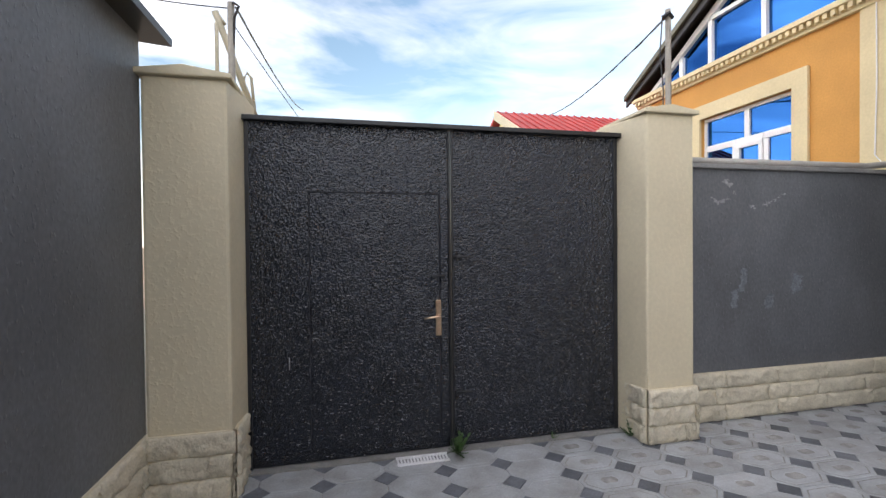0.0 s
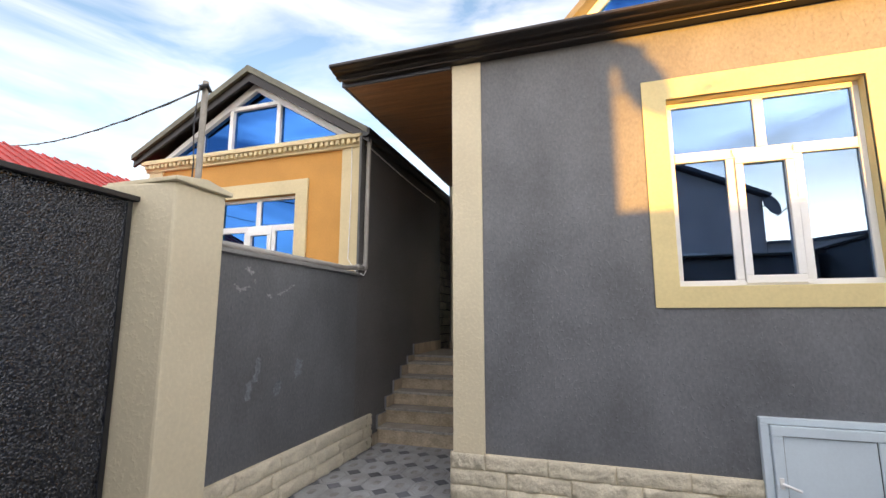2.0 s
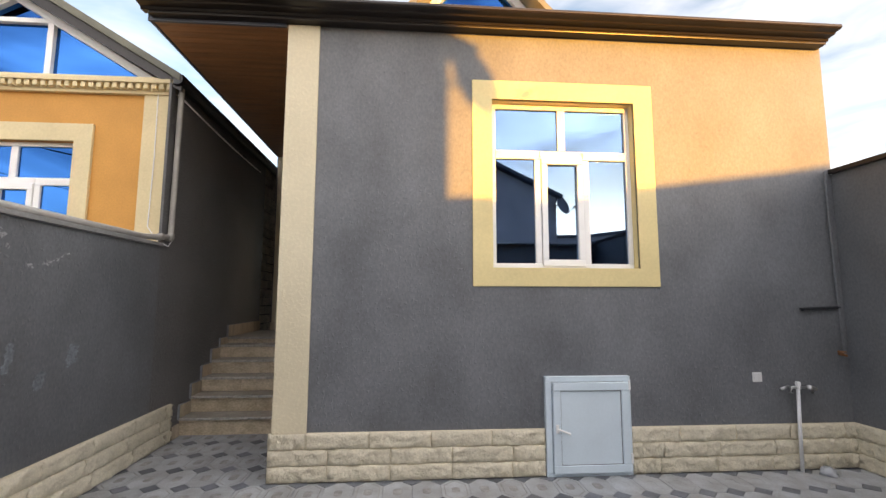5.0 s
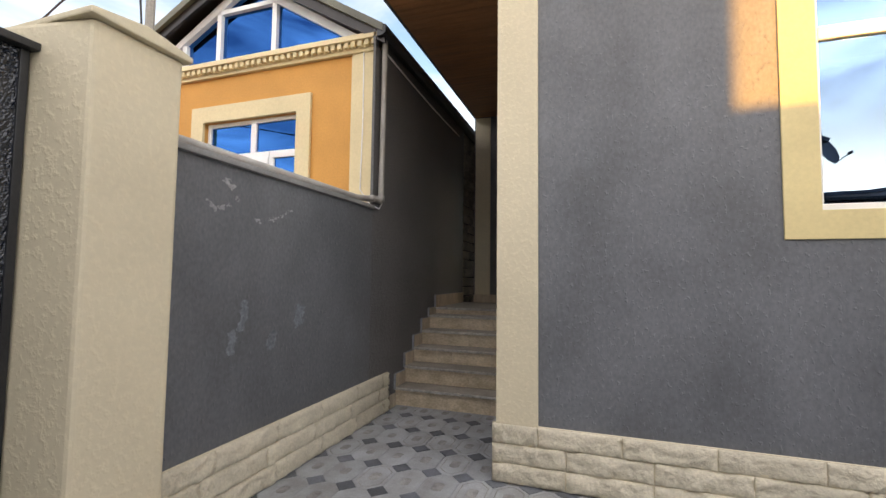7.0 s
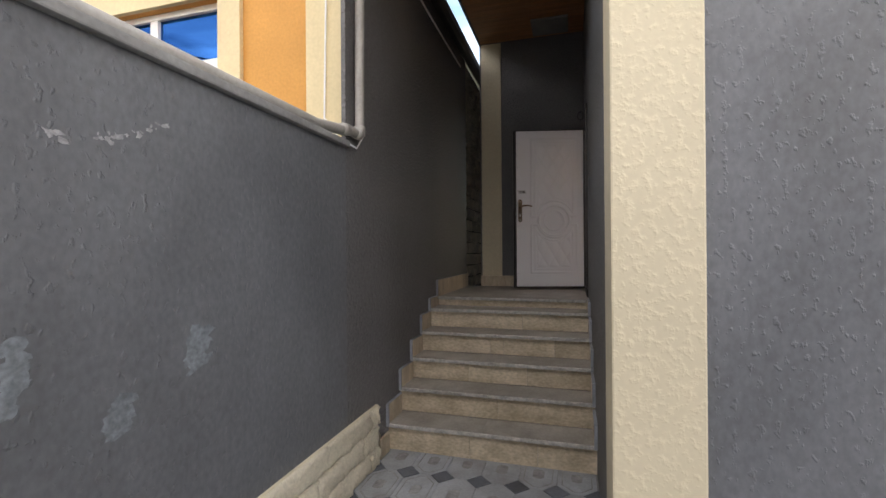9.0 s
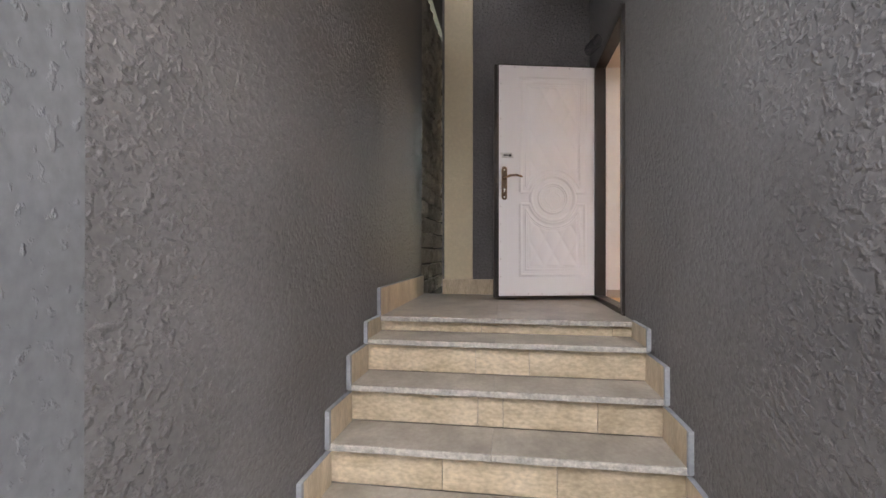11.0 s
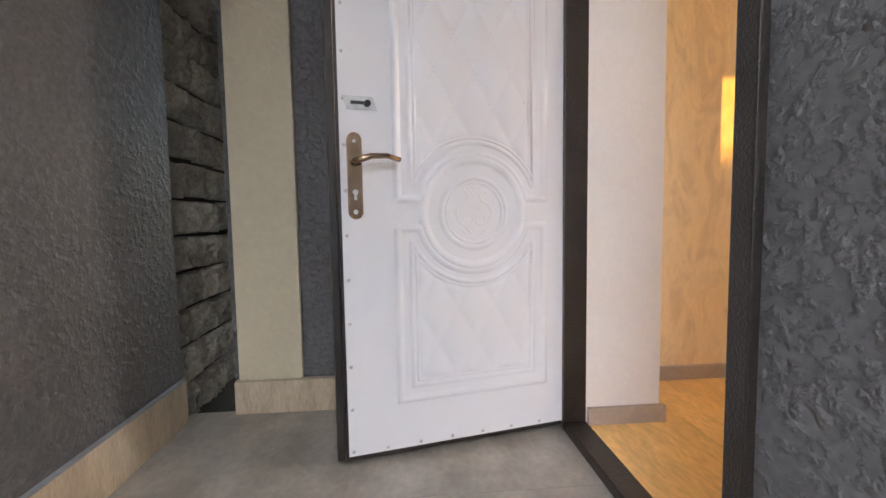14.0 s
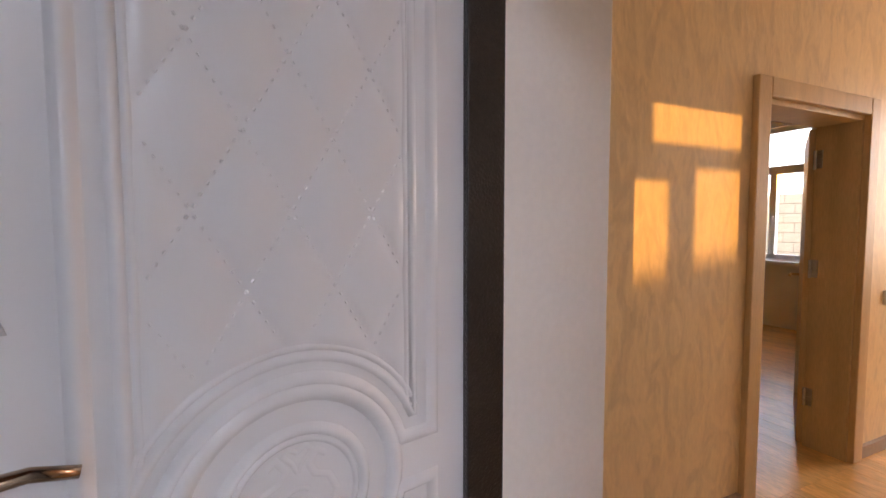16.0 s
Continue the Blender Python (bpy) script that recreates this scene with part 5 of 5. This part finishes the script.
plinth("plinth_yard", (2.93, NY, 0), 5.90 - 2.93, 0, "cream rock-face stone plinth of the yard wall", seed=3)
plinth("plinth_south", (FX, -4.133, 0), 6.0, 180, "cream rock-face stone plinth of the boundary wall", seed=4)
plinth("plinth_side", (LX, -3.9, 0), 6.93, 90, "cream rock-face stone plinth of the side building", seed=5)
plinth("plinth_pillar", (2.437, 2.97, 0), 0.46, 0, "cream rock-face stone base of the gate pillar", seed=6)
plinth("plinth_pillar", (2.445, 3.27, 0), 0.30, -90, "cream rock-face stone base of the gate pillar", seed=7)
plinth("plinth_pillar", (-1.13, 2.97, 0), 0.548, 0, "cream rock-face stone base of the gate pillar", seed=8)
plinth("plinth_pillar", (-0.605, 2.95, 0), 0.31, 90, "cream rock-face stone base of the gate pillar", seed=9)

RAW = [rough_block(0.232, 0.152, 0.036, 90 + k, 8, 6, 0.034, 0.010).mesh("stone_block", STONEWALL) for k in range(5)]
rr = random.Random(11)
for c in range(19):
    u = 8.84 - (c % 2) * 0.12
    for k in range(7):
        o = new("stone_block", RAW[rr.randrange(5)])
        o.parent = raw
        o.matrix_local = Matrix.Translation((u + k * 0.246 + 0.08, NY + 0.079, 1.02 + c * 0.170 + rr.random() * 0.008)) @ Matrix.Rotation(radians(rr.uniform(-2, 2)), 4, 'Y')
FENCEB = [rough_block(0.39, 0.19, 0.01, 120 + k, 5, 3, 0.006, 0.01).mesh("fence_block", FENCE) for k in range(3)]
for c in range(8):
    for k in range(15):
        o = new("fence_block", FENCEB[rr.randrange(3)])
        o.parent = fence
        o.matrix_local = Matrix.Translation((16 - k * 0.4 - (c % 2) * 0.2, -8.2, 1.4 + c * 0.2)) @ Matrix.Rotation(math.pi, 4, 'Z')

# octagon paving
PX, PY, CUT = 0.4215, 0.258, 0.088
OX, OY = 4.158, 0.381


def ngon(inset, cut):
    """A long octagon, inset from the tile's edge."""
    a, b = PX / 2 - inset, PY / 2 - inset
    return [(a, -b + cut), (a, b - cut), (a - cut, b), (-a + cut, b), (-a, b - cut), (-a, -b + cut), (-a + cut, -b), (a - cut, -b)]


def octagon(seed):
    """An octagon tile with a shallow groove and a raised lozenge in its middle."""
    h = 0.0015
    rings = [(ngon(h, CUT), -0.02), (ngon(h, CUT), -0.0025), (ngon(h + 0.003, CUT), 0.0)]
    if seed % 3:
        rings += [(ngon(h + 0.024, CUT * 0.86), 0.0), (ngon(h + 0.027, CUT * 0.85), -0.0025), (ngon(h + 0.035, CUT * 0.83), -0.0025), (ngon(h + 0.038, CUT * 0.82), 0.0)]
    a4, b4 = (0.058, 0.036) if seed % 2 else (0.066, 0.040)
    sq = [(a4, -b4 * 0.4), (a4, b4 * 0.4), (a4 * 0.7, b4), (-a4 * 0.7, b4), (-a4, b4 * 0.4), (-a4, -b4 * 0.4), (-a4 * 0.7, -b4), (a4 * 0.7, -b4)]
    rings += [([(p[0] * 1.1, p[1] * 1.1) for p in sq], 0.0), (sq, -0.0025), ([(p[0] * 0.9, p[1] * 0.9) for p in sq], -0.0025)]
    vs = [(p[0], p[1], z) for ring, z in rings for p in ring]
    fs = []
    for i in range(len(rings) - 1):
        for j in range(8):
            fs.append((i * 8 + j, i * 8 + (j + 1) % 8, (i + 1) * 8 + (j + 1) % 8, (i + 1) * 8 + j))
    fs.append(tuple((len(rings) - 1) * 8 + j for j in range(8)))
    return Shape().add(vs, fs)


def tile_mesh(sh):
    """The tile with dirt in its groove and a stained lozenge."""
    me = sh.mesh("paving_tile", TILE)
    me.materials.append(TILEDIRT)
    for p in me.polygons:
        z = p.center.z
        if p.normal.z > 0.5 and (-0.0045 < z < -0.0015):
            p.material_index = 1
    return me


OCT = [octagon(k) for k in range(4)]
OCTM = [tile_mesh(o) for o in OCT]
dr = CUT - 0.002
DOTS = Shape().add([(dr, 0, -0.02), (0, dr, -0.02), (-dr, 0, -0.02), (0, -dr, -0.02), (dr, 0, -0.002), (0, dr, -0.002), (-dr, 0, -0.002), (0, -dr, -0.002), (dr - 0.004, 0, 0), (0, dr - 0.004, 0), (-dr + 0.004, 0, 0), (0, -dr + 0.004, 0)],
                   [(0, 1, 5, 4), (1, 2, 6, 5), (2, 3, 7, 6), (3, 0, 4, 7), (4, 5, 9, 8), (5, 6, 10, 9), (6, 7, 11, 10), (7, 4, 8, 11), (8, 9, 10, 11)])
DOTM = DOTS.mesh("paving_dot", DOT)
rt = random.Random(21)
far_o, far_d = Shape(), Shape()
count_o = count_d = 0
for i in range(-14, 6):
    for j in range(-18, 13):
        cx, cy = OX + i * PX, OY + j * PY
        for kind, dx in ((0, 0.5), (1, 0.0)):
            x, y = cx + dx * PX, cy + dx * PY
            if not (-1.16 - 0.1 < x < 6.13 + 0.02 and -4.1 - 0.1 < y < 3.35):
                continue
            if x > FX + 0.1 and y < SY - 0.05:
                continue
            near = x > 1.6 and y > 0.2 - 0.6 * (x - 1.6)
            lift = rt.uniform(-0.0012, 0.0012)
            if near and (count_o if kind == 0 else count_d) < 300:
                o = new("paving_tile" if kind == 0 else "paving_dot", OCTM[rt.randrange(4)] if kind == 0 else DOTM)
                o.parent = court
                o.matrix_local = Matrix.Translation((x, y, lift))
                if kind == 0:
                    count_o += 1
                else:
                    count_d += 1
            else:
                src = OCT[rt.randrange(4)] if kind == 0 else DOTS
                (far_o if kind == 0 else far_d).add([(p[0] + x, p[1] + y, p[2] + lift) for p in src.v], src.f)
for sh, nm, m in ((far_o, "paving_field", TILE), (far_d, "paving_dot_field", DOT)):
    if sh.v:
        o = sh.ob(nm, m, kind="stuff")
        o.parent = court
